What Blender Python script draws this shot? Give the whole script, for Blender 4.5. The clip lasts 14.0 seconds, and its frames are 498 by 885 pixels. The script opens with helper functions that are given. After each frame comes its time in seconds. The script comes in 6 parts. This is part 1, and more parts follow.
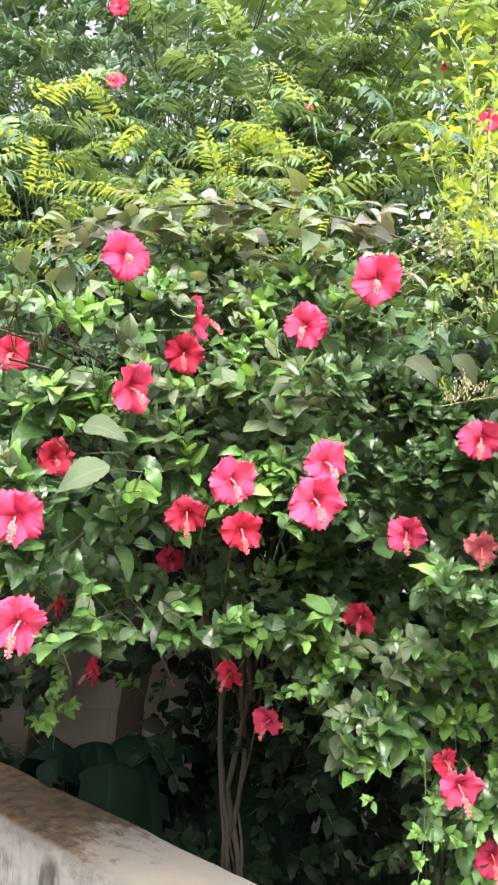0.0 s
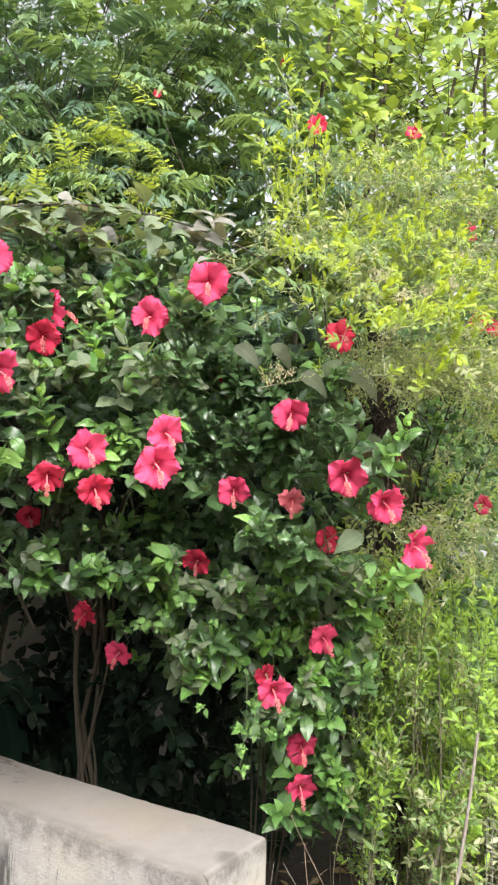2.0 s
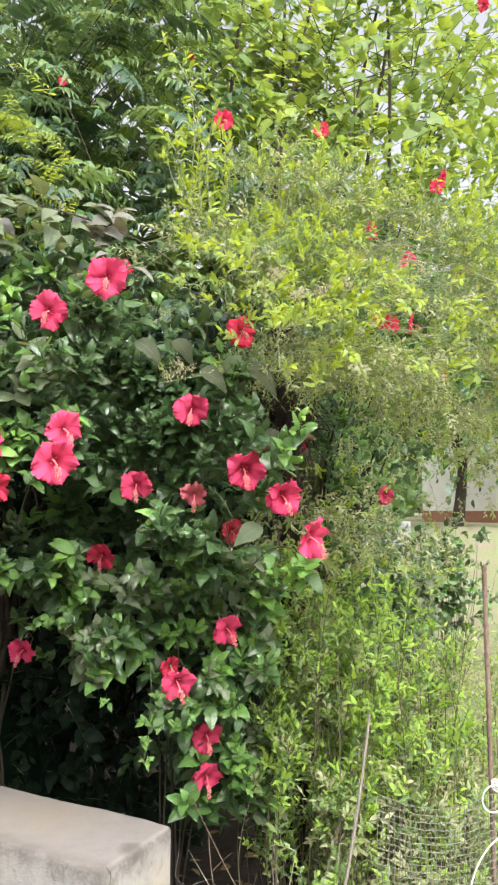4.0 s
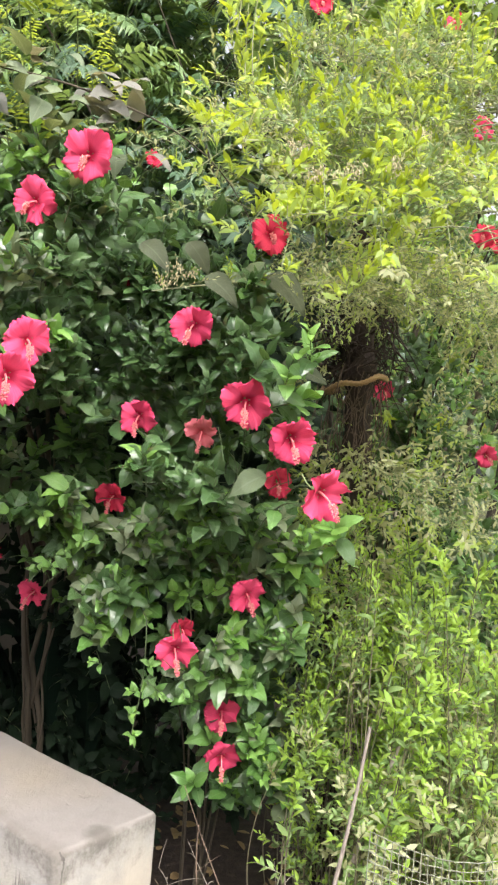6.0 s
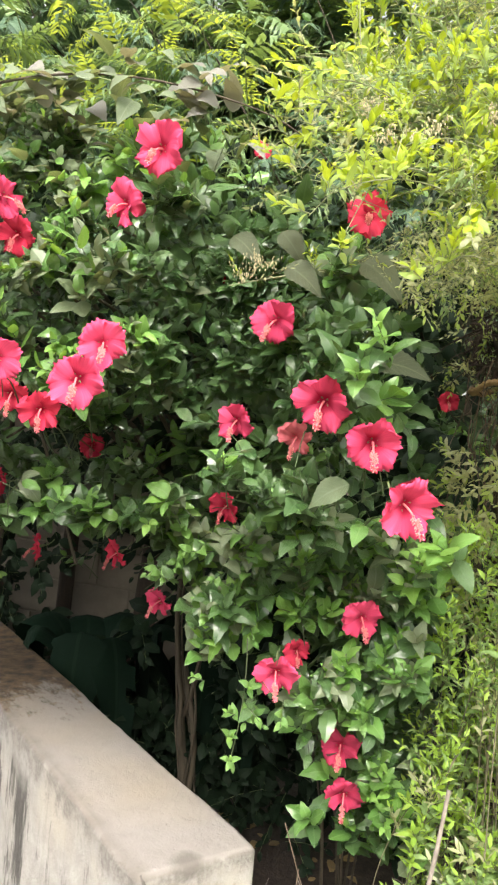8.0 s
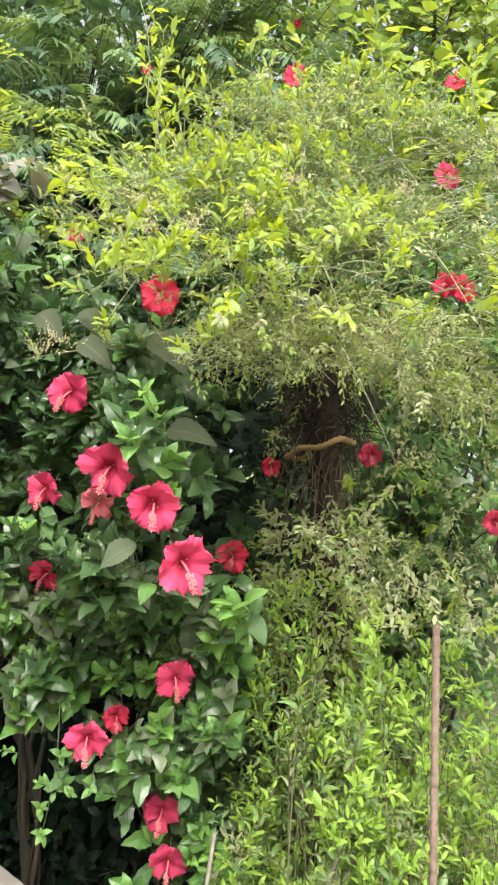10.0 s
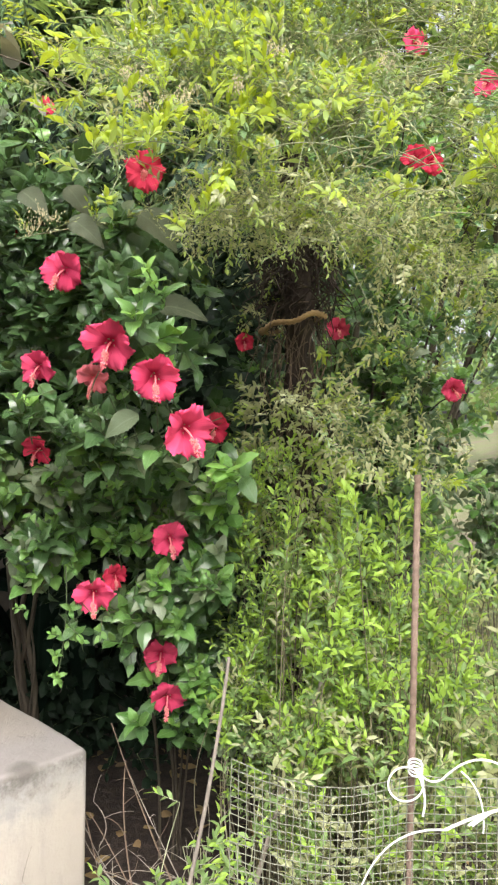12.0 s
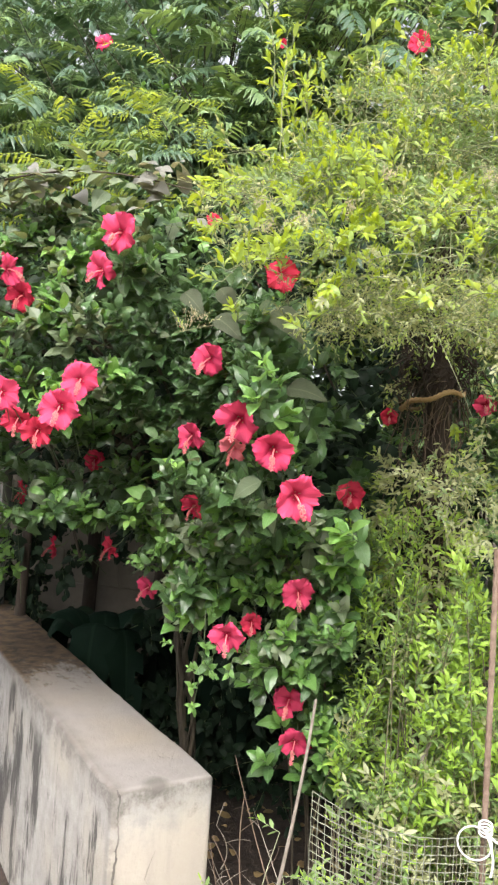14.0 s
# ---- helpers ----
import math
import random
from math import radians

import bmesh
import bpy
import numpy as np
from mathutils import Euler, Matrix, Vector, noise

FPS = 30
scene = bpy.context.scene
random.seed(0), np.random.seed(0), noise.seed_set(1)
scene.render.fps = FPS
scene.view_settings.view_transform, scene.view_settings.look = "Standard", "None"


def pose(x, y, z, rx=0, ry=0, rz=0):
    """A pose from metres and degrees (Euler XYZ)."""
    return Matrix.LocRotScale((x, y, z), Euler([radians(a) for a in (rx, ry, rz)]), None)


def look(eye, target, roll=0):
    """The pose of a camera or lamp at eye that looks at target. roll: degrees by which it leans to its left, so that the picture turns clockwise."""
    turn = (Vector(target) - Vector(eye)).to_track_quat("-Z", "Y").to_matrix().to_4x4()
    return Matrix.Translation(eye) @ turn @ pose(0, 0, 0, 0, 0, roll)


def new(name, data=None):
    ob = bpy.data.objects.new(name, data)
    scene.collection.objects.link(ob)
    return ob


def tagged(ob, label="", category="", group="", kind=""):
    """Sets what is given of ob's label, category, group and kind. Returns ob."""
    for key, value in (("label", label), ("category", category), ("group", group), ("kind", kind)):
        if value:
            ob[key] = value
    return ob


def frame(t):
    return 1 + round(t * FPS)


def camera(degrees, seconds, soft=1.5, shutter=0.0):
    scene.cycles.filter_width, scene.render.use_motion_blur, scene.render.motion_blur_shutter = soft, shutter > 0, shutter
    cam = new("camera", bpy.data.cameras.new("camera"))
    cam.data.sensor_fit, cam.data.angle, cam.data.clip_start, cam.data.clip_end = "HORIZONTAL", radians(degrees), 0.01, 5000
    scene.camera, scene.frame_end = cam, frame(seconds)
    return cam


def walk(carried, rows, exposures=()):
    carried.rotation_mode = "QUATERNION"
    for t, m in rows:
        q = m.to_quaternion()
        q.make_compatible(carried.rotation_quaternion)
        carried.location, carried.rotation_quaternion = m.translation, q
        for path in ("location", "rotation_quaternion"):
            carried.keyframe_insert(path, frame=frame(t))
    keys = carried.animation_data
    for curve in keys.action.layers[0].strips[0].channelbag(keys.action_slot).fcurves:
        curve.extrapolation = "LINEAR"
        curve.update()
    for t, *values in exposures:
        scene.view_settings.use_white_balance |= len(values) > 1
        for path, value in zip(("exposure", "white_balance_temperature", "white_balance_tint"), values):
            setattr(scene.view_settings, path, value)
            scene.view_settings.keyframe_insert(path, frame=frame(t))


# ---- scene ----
cam = camera(37.0, 14.0, 2.3)
PATH = [
    (0, (0.052, 0.012, 1.554), (-0.022, 1.987, 1.861), 2.5),
    (0.5, (0.107, -0.084, 1.559), (0.129, 1.893, 1.86), 2.5),
    (1, (0.139, -0.182, 1.553), (0.17, 1.798, 1.828), 3.1),
    (1.5, (0.122, -0.247, 1.548), (0.23, 1.741, 1.742), 2.6),
    (2, (0.064, -0.3, 1.547), (0.383, 1.664, 1.752), 1.2),
    (2.5, (0.043, -0.36, 1.543), (0.514, 1.571, 1.761), 0.3),
    (2.7, (0.045, -0.376, 1.542), (0.596, 1.534, 1.76), 0.0),
    (4.8, (0.232, -0.269, 1.556), (0.683, 1.675, 1.698), 0.8),
    (5, (0.277, -0.245, 1.55), (0.662, 1.714, 1.671), 2.0),
    (5.5, (0.369, -0.139, 1.528), (0.614, 1.846, 1.551), 3.8),
    (6, (0.49, -0.028, 1.546), (0.622, 1.968, 1.591), 4.6),
    (6.5, (0.599, 0.047, 1.548), (0.569, 2.046, 1.594), 3.9),
    (7, (0.718, 0.118, 1.557), (0.308, 2.076, 1.579), 4.7),
    (7.5, (0.765, 0.141, 1.55), (0.179, 2.053, 1.575), 5.4),
    (8, (0.754, 0.132, 1.556), (0.284, 2.076, 1.586), 4.9),
    (8.5, (0.793, 0.154, 1.559), (0.43, 2.119, 1.656), 3.5),
    (9, (0.934, 0.178, 1.58), (0.543, 2.126, 1.81), 3.1),
    (9.2, (1.002, 0.17, 1.571), (0.635, 2.121, 1.815), 3.3),
    (11.3, (0.847, -0.037, 1.539), (0.823, 1.959, 1.656), 1.3),
    (11.5, (0.844, -0.036, 1.535), (0.775, 1.963, 1.566), 1.4),
    (12, (0.876, -0.026, 1.522), (0.829, 1.972, 1.449), 1.2),
    (12.5, (0.897, -0.049, 1.551), (0.767, 1.947, 1.533), 0.8),
    (12.8, (0.928, -0.093, 1.562), (0.682, 1.892, 1.607), 1.2),
    (13, (0.98, -0.118, 1.557), (0.645, 1.853, 1.628), 1.6),
    (13.5, (1.06, -0.187, 1.555), (0.592, 1.754, 1.68), 2.3),
    (14, (1.095, -0.213, 1.546), (0.507, 1.697, 1.616), 3.8),
]
EXPOSURES = [(0.0, 1.94, 6620, 11), (1.5, 1.7, 6570, 12), (2.7, 1.38, 6520, 13), (5.0, 1.36, 6520, 13), (7.0, 1.68, 6820, 14), (8.0, 1.7, 6920, 11), (8.5, 1.68, 6920, 7), (9.0, 1.64, 6870, 7), (11.5, 1.38, 6570, 13), (14.0, 1.44, 6570, 13)]
walk(cam, [(t, look(eye, target, roll)) for t, eye, target, roll in PATH], EXPOSURES)

# ---- light ----
SUN_DIR = Vector((0.12, -0.82, 0.95)).normalized()
world = bpy.data.worlds.new("world")
scene.world = world
world.use_nodes = True
wn = world.node_tree.nodes
sky = wn.new("ShaderNodeTexSky")
sky.sky_type = "NISHITA"
sky.sun_disc = False
sky.sun_elevation = math.asin(SUN_DIR.z)
sky.sun_rotation = math.atan2(SUN_DIR.x, SUN_DIR.y)
sky.air_density, sky.dust_density, sky.ozone_density = 1.0, 6.0, 1.0
wn["Background"].inputs["Strength"].default_value = 0.15
pale = wn.new("ShaderNodeHueSaturation")
pale.inputs["Saturation"].default_value = 0.22
world.node_tree.links.new(sky.outputs[0], pale.inputs["Color"])
world.node_tree.links.new(pale.outputs[0], wn["Background"].inputs["Color"])
lamp = bpy.data.lights.new("sun", "SUN")
lamp.energy, lamp.angle, lamp.color = 1.2, radians(42), (1.0, 0.965, 0.925)
new("sun", lamp).matrix_world = look(SUN_DIR * 30, (0, 0, 0))

# ---- materials ----


def material(name):
    m = bpy.data.materials.new(name)
    m.use_nodes = True
    nt = m.node_tree
    return m, nt.nodes, nt.links, nt.nodes["Principled BSDF"]


def mathnode(ns, ln, op, a, b=None, c=None, clamp=False):
    n = ns.new("ShaderNodeMath")
    n.operation, n.use_clamp = op, clamp
    for k, v in enumerate((a, b, c)):
        if v is None:
            continue
        if isinstance(v, (int, float)):
            n.inputs[k].default_value = v
        else:
            ln.new(v, n.inputs[k])
    return n.outputs[0]


def mixcol(ns, ln, fac, a, b, blend="MIX"):
    n = ns.new("ShaderNodeMix")
    n.data_type, n.blend_type = "RGBA", blend
    for k, v in ((0, fac), (6, a), (7, b)):
        if isinstance(v, (int, float)):
            n.inputs[k].default_value = v
        elif isinstance(v, tuple):
            n.inputs[k].default_value = (*v, 1)
        else:
            ln.new(v, n.inputs[k])
    return n.outputs[2]


def noisenode(ns, ln, scale, detail=4.0, rough=0.55, vec=None):
    n = ns.new("ShaderNodeTexNoise")
    n.inputs["Scale"].default_value = scale
    n.inputs["Detail"].default_value = detail
    n.inputs["Roughness"].default_value = rough
    if vec is not None:
        ln.new(vec, n.inputs["Vector"])
    return n.outputs["Fac"]


def piece_random(ns, ln):
    """A number of its own for each island and each object."""
    a = ns.new("ShaderNodeNewGeometry").outputs["Random Per Island"]
    b = ns.new("ShaderNodeObjectInfo").outputs["Random"]
    return mathnode(ns, ln, "FRACT", mathnode(ns, ln, "MULTIPLY_ADD", b, 7.31, a))


def bump(ns, ln, bsdf, height, strength, dist):
    n = ns.new("ShaderNodeBump")
    n.inputs["Strength"].default_value, n.inputs["Distance"].default_value = strength, dist
    ln.new(height, n.inputs["Height"])
    ln.new(n.outputs[0], bsdf.inputs["Normal"])


def leaf_material(name, dark, light, vein, rough=0.45, veins=8.0, passing=0.35, spec=0.5):
    """A leaf blade: tone by leaf, mottling, midrib and side veins along its own length, and light through the blade."""
    m, ns, ln, bsdf = material(name)
    rnd = piece_random(ns, ln)
    tc = ns.new("ShaderNodeTexCoord")
    mott = noisenode(ns, ln, 35.0, 3.0)
    fac = mathnode(ns, ln, "MULTIPLY_ADD", mott, 0.5, mathnode(ns, ln, "MULTIPLY", rnd, 0.75), clamp=True)
    col = mixcol(ns, ln, fac, dark, light)
    sep = ns.new("ShaderNodeSeparateXYZ")
    ln.new(tc.outputs["UV"], sep.inputs[0])
    across = mathnode(ns, ln, "ABSOLUTE", mathnode(ns, ln, "MULTIPLY_ADD", sep.outputs[0], 2.0, -1.0))
    rib = mathnode(ns, ln, "LESS_THAN", across, 0.07)
    wave = mathnode(ns, ln, "FRACT", mathnode(ns, ln, "MULTIPLY", mathnode(ns, ln, "MULTIPLY_ADD", across, -0.3, sep.outputs[1]), veins))
    side = mathnode(ns, ln, "LESS_THAN", wave, 0.12)
    mark = mathnode(ns, ln, "MAXIMUM", mathnode(ns, ln, "MULTIPLY", rib, 0.55), mathnode(ns, ln, "MULTIPLY", side, 0.28))
    col = mixcol(ns, ln, mark, col, vein)
    worn = mathnode(ns, ln, "MULTIPLY_ADD", noisenode(ns, ln, 90.0, 4.0, 0.7), 6.0, -3.9, clamp=True)
    col = mixcol(ns, ln, mathnode(ns, ln, "MULTIPLY", worn, 0.35), col, (light[0] * 1.3 + 0.03, light[1] * 1.05, light[2] * 0.8))
    ln.new(col, bsdf.inputs["Base Color"])
    ln.new(mathnode(ns, ln, "MULTIPLY_ADD", mott, 0.35, rough - 0.17), bsdf.inputs["Roughness"])
    bsdf.inputs["Specular IOR Level"].default_value = spec
    relief = mathnode(ns, ln, "MULTIPLY_ADD", noisenode(ns, ln, 140.0, 3.0), 0.8, mathnode(ns, ln, "SUBTRACT", wave, rib))
    bump(ns, ln, bsdf, relief, 0.45, 0.003)
    tr = ns.new("ShaderNodeBsdfTranslucent")
    ln.new(mixcol(ns, ln, 0.5, col, (min(light[0] * 2.2, 1), min(light[1] * 1.9, 1), light[2] * 0.6)), tr.inputs[0])
    mx = ns.new("ShaderNodeMixShader")
    mx.inputs[0].default_value = passing
    ln.new(bsdf.outputs[0], mx.inputs[1])
    ln.new(tr.outputs[0], mx.inputs[2])
    ln.new(mx.outputs[0], ns["Material Output"].inputs["Surface"])
    return m


def plain_material(name, dark, light, scale=20.0, rough=0.8, relief=0.4, stretch=(1, 1, 1), metal=0.0):
    m, ns, ln, bsdf = material(name)
    tc = ns.new("ShaderNodeTexCoord")
    mp = ns.new("ShaderNodeMapping")
    mp.inputs["Scale"].default_value = stretch
    ln.new(tc.outputs["Object"], mp.inputs[0])
    n1 = noisenode(ns, ln, scale, 6.0, 0.65, mp.outputs[0])
    n2 = noisenode(ns, ln, scale * 0.15, 3.0, 0.5, mp.outputs[0])
    fac = mathnode(ns, ln, "MULTIPLY_ADD", n1, 1.4, mathnode(ns, ln, "MULTIPLY_ADD", n2, 0.9, -0.65), clamp=True)
    ln.new(mixcol(ns, ln, fac, dark, light), bsdf.inputs["Base Color"])
    bsdf.inputs["Roughness"].default_value, bsdf.inputs["Metallic"].default_value = rough, metal
    if relief:
        bump(ns, ln, bsdf, n1, relief, 0.01)
    return m


# old leaves, and the dark tone that shades the recess and inner layer
HIB_OLD_SHADED = leaf_material("hibiscus_leaf_old_shaded", (0.022, 0.066, 0.022), (0.088, 0.170, 0.056), (0.12, 0.205, 0.09), 0.30, 8, 0.2, 0.75)
HIB_MID = leaf_material("hibiscus_leaf", (0.060, 0.175, 0.038), (0.18, 0.345, 0.090), (0.23, 0.38, 0.14), 0.31, 8, 0.28, 0.7)
HIB_DULL = leaf_material("hibiscus_leaf_dull", (0.095, 0.14, 0.075), (0.20, 0.25, 0.15), (0.25, 0.30, 0.19), 0.40, 8, 0.25)
HIB_NEW = leaf_material("hibiscus_leaf_young", (0.11, 0.28, 0.045), (0.25, 0.45, 0.115), (0.34, 0.52, 0.17), 0.38, 8, 0.35)
GREY_LEAF = leaf_material("greyish_leaf", (0.15, 0.155, 0.132), (0.26, 0.258, 0.228), (0.20, 0.195, 0.175), 0.45, 8, 0.25, 0.4)
DULL_GREEN = leaf_material("dull_green_leaf", (0.048, 0.080, 0.040), (0.11, 0.15, 0.08), (0.17, 0.215, 0.13), 0.45, 9, 0.2, 0.35)
OLIVE_LEAF = leaf_material("olive_leaf", (0.045, 0.060, 0.034), (0.105, 0.125, 0.072), (0.155, 0.175, 0.105), 0.5, 9, 0.15, 0.3)
FINE_OLD = leaf_material("fine_leaf_old", (0.24, 0.285, 0.15), (0.43, 0.455, 0.28), (0.45, 0.49, 0.31), 0.42, 3, 0.42)
FINE_DEEP = leaf_material("fine_leaf_deep", (0.10, 0.17, 0.065), (0.21, 0.30, 0.13), (0.25, 0.34, 0.16), 0.42, 3, 0.35)
FINE_MID = leaf_material("fine_leaf", (0.21, 0.32, 0.075), (0.36, 0.47, 0.14), (0.36, 0.46, 0.15), 0.45, 3, 0.48)
FINE_NEW = leaf_material("fine_leaf_young", (0.23, 0.34, 0.020), (0.37, 0.47, 0.055), (0.40, 0.49, 0.10), 0.45, 3, 0.42)
WEED_MID = leaf_material("weed_leaf", (0.085, 0.17, 0.05), (0.22, 0.33, 0.12), (0.26, 0.37, 0.16), 0.42, 4, 0.32)
WEED_NEW = leaf_material("weed_leaf_young", (0.19, 0.36, 0.045), (0.37, 0.55, 0.11), (0.38, 0.52, 0.13), 0.45, 4, 0.42)
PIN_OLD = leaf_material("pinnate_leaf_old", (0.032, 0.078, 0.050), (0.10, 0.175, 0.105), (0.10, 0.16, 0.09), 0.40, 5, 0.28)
PIN_MID = leaf_material("pinnate_leaf", (0.09, 0.175, 0.070), (0.22, 0.33, 0.145), (0.18, 0.27, 0.11), 0.42, 5, 0.3)
PIN_NEW = leaf_material("pinnate_leaf_young", (0.20, 0.30, 0.045), (0.34, 0.44, 0.10), (0.5, 0.55, 0.1), 0.45, 5, 0.45)
LOBE_MID = leaf_material("lobed_leaf", (0.11, 0.20, 0.055), (0.22, 0.32, 0.10), (0.27, 0.38, 0.12), 0.48, 5, 0.45)
LOBE_NEW = leaf_material("lobed_leaf_young", (0.20, 0.29, 0.05), (0.31, 0.41, 0.09), (0.34, 0.43, 0.12), 0.48, 5, 0.48)
# banana green taken almost to black, so its colour holds the deep shade
BANANA_SHADED = leaf_material("banana_leaf_shaded", (0.004, 0.011, 0.007), (0.009, 0.022, 0.014), (0.015, 0.03, 0.019), 0.7, 60, 0.04, 0.06)
# undergrowth leaves near black: the cavity's shade is put into their colour
CAVITY_SHADE_LEAF = leaf_material("cavity_shade_leaf", (0.006, 0.014, 0.008), (0.015, 0.032, 0.016), (0.02, 0.04, 0.02), 0.55, 8, 0.10, 0.18)
DRY_LEAF = leaf_material("dry_leaf", (0.16, 0.10, 0.045), (0.34, 0.25, 0.12), (0.2, 0.13, 0.06), 0.7, 5, 0.15)
STEM_GREEN = plain_material("green_stem", (0.09, 0.14, 0.05), (0.24, 0.30, 0.14), 60, 0.6, 0.2)
TWIG_HIB = plain_material("dark_green_twig", (0.03, 0.05, 0.02), (0.11, 0.15, 0.065), 60, 0.7, 0.2)
STEM_PALE = plain_material("pale_stem", (0.25, 0.27, 0.16), (0.45, 0.46, 0.30), 60, 0.7, 0.2)
TWIG_FINE = plain_material("fine_green_twig", (0.17, 0.19, 0.10), (0.33, 0.35, 0.20), 60, 0.8, 0.2)
STEM_BROWN = plain_material("brown_stem", (0.075, 0.065, 0.038), (0.20, 0.18, 0.11), 50, 0.85, 0.3)
BARK_PALE = plain_material("pale_bark", (0.035, 0.028, 0.020), (0.13, 0.108, 0.075), 40, 0.9, 0.6, (1, 1, 0.15))
BARK_DARK = plain_material("dark_bark", (0.018, 0.014, 0.011), (0.075, 0.055, 0.04), 40, 0.95, 0.8, (1, 1, 0.15))
# reddish bark coloured darker than the wood, to carry the crown's deep shade
BARK_RED_SHADED = plain_material("shaggy_bark_shaded", (0.014, 0.010, 0.008), (0.07, 0.046, 0.034), 45, 0.95, 0.9, (1, 1, 0.12))
TWIG_GREY = plain_material("grey_twig", (0.16, 0.135, 0.11), (0.36, 0.32, 0.27), 50, 0.9, 0.4)
TWIG_DRY = plain_material("dry_brown_twig", (0.06, 0.042, 0.03), (0.19, 0.135, 0.095), 50, 0.9, 0.4)
SEED_PALE = plain_material("dried_seed_head", (0.32, 0.28, 0.16), (0.50, 0.44, 0.27), 80, 0.9, 0.0)
ROPE_BROWN = plain_material("coir_rope", (0.22, 0.13, 0.06), (0.46, 0.31, 0.16), 90, 0.9, 0.6)
ROPE_WHITE = plain_material("white_rope", (0.62, 0.62, 0.60), (0.85, 0.85, 0.83), 120, 0.7, 0.3)
NET_MAT = plain_material("pale_green_netting", (0.15, 0.16, 0.115), (0.28, 0.29, 0.215), 60, 0.6, 0.0)
RUST = plain_material("rusty_steel", (0.12, 0.075, 0.05), (0.34, 0.255, 0.20), 70, 0.85, 0.5, metal=0.2)
HOUSE_WHITE = plain_material("white_limewash", (0.62, 0.60, 0.55), (0.82, 0.80, 0.76), 3, 0.9, 0.2)
HOUSE_BASE = plain_material("red_oxide_band", (0.25, 0.11, 0.07), (0.36, 0.18, 0.12), 4, 0.9, 0.2)
TIN_GREY = plain_material("grey_sheet", (0.26, 0.27, 0.28), (0.42, 0.43, 0.44), 6, 0.6, 0.2)
TAN_BLOCK = plain_material("tan_block", (0.13, 0.115, 0.09), (0.22, 0.195, 0.155), 9, 0.95, 0.5)
GREY_POST = plain_material("grey_concrete", (0.22, 0.22, 0.20), (0.40, 0.39, 0.36), 12, 0.95, 0.4)
RED_PAINT = plain_material("red_paint", (0.30, 0.03, 0.02), (0.45, 0.06, 0.03), 8, 0.6, 0.2)


def petal_material(name, edge, inner):
    m, ns, ln, bsdf = material(name)
    tc = ns.new("ShaderNodeTexCoord")
    sep = ns.new("ShaderNodeSeparateXYZ")
    ln.new(tc.outputs["UV"], sep.inputs[0])
    rnd = ns.new("ShaderNodeObjectInfo").outputs["Random"]
    mp = ns.new("ShaderNodeMapping")
    mp.inputs["Scale"].default_value = (16, 0.8, 1)
    ln.new(tc.outputs["UV"], mp.inputs[0])
    streak = noisenode(ns, ln, 1.6, 3.0, 0.6, mp.outputs[0])
    heart = ns.new("ShaderNodeMapRange")
    heart.interpolation_type = "SMOOTHSTEP"
    for k, v in ((1, 0.10), (2, 0.40), (3, 1.0), (4, 0.0)):
        heart.inputs[k].default_value = v
    ln.new(sep.outputs[1], heart.inputs[0])
    pale = tuple(min(1, c * 1.15 + 0.035) for c in edge)
    col = mixcol(ns, ln, mathnode(ns, ln, "MULTIPLY_ADD", streak, 1.1, mathnode(ns, ln, "MULTIPLY_ADD", rnd, 0.5, -0.5), clamp=True), edge, pale)
    col = mixcol(ns, ln, mathnode(ns, ln, "MULTIPLY", heart.outputs[0], 0.9), col, inner)
    fan = mathnode(ns, ln, "FRACT", mathnode(ns, ln, "MULTIPLY_ADD", streak, 0.5, mathnode(ns, ln, "MULTIPLY", sep.outputs[0], 11.0)))
    vein = mathnode(ns, ln, "SUBTRACT", 1.0, mathnode(ns, ln, "MULTIPLY", mathnode(ns, ln, "ABSOLUTE", mathnode(ns, ln, "SUBTRACT", fan, 0.5)), 5.0), clamp=True)
    col = mixcol(ns, ln, mathnode(ns, ln, "MULTIPLY", vein, 0.07), col, inner)
    ln.new(col, bsdf.inputs["Base Color"])
    bsdf.inputs["Roughness"].default_value = 0.8
    bsdf.inputs["Specular IOR Level"].default_value = 0.06
    bump(ns, ln, bsdf, mathnode(ns, ln, "SUBTRACT", streak, mathnode(ns, ln, "MULTIPLY", vein, 0.4)), 0.28, 0.003)
    tr = ns.new("ShaderNodeBsdfTranslucent")
    ln.new(col, tr.inputs[0])
    mx = ns.new("ShaderNodeMixShader")
    mx.inputs[0].default_value = 0.3
    ln.new(bsdf.outputs[0], mx.inputs[1])
    ln.new(tr.outputs[0], mx.inputs[2])
    ln.new(mx.outputs[0], ns["Material Output"].inputs["Surface"])
    return m


PETAL = petal_material("pink_petal", (0.77, 0.076, 0.182), (0.36, 0.007, 0.035))
PETAL_RED = petal_material("red_petal", (0.74, 0.05, 0.115), (0.36, 0.007, 0.03))
PETAL_PALE = petal_material("faded_petal", (0.86, 0.22, 0.27), (0.70, 0.08, 0.11))
STAMEN = plain_material("pink_stamen", (0.70, 0.13, 0.17), (0.80, 0.25, 0.27), 80, 0.6, 0.0)
ANTHER = plain_material("pale_anther", (0.76, 0.20, 0.21), (0.82, 0.33, 0.31), 300, 0.8, 0.0)


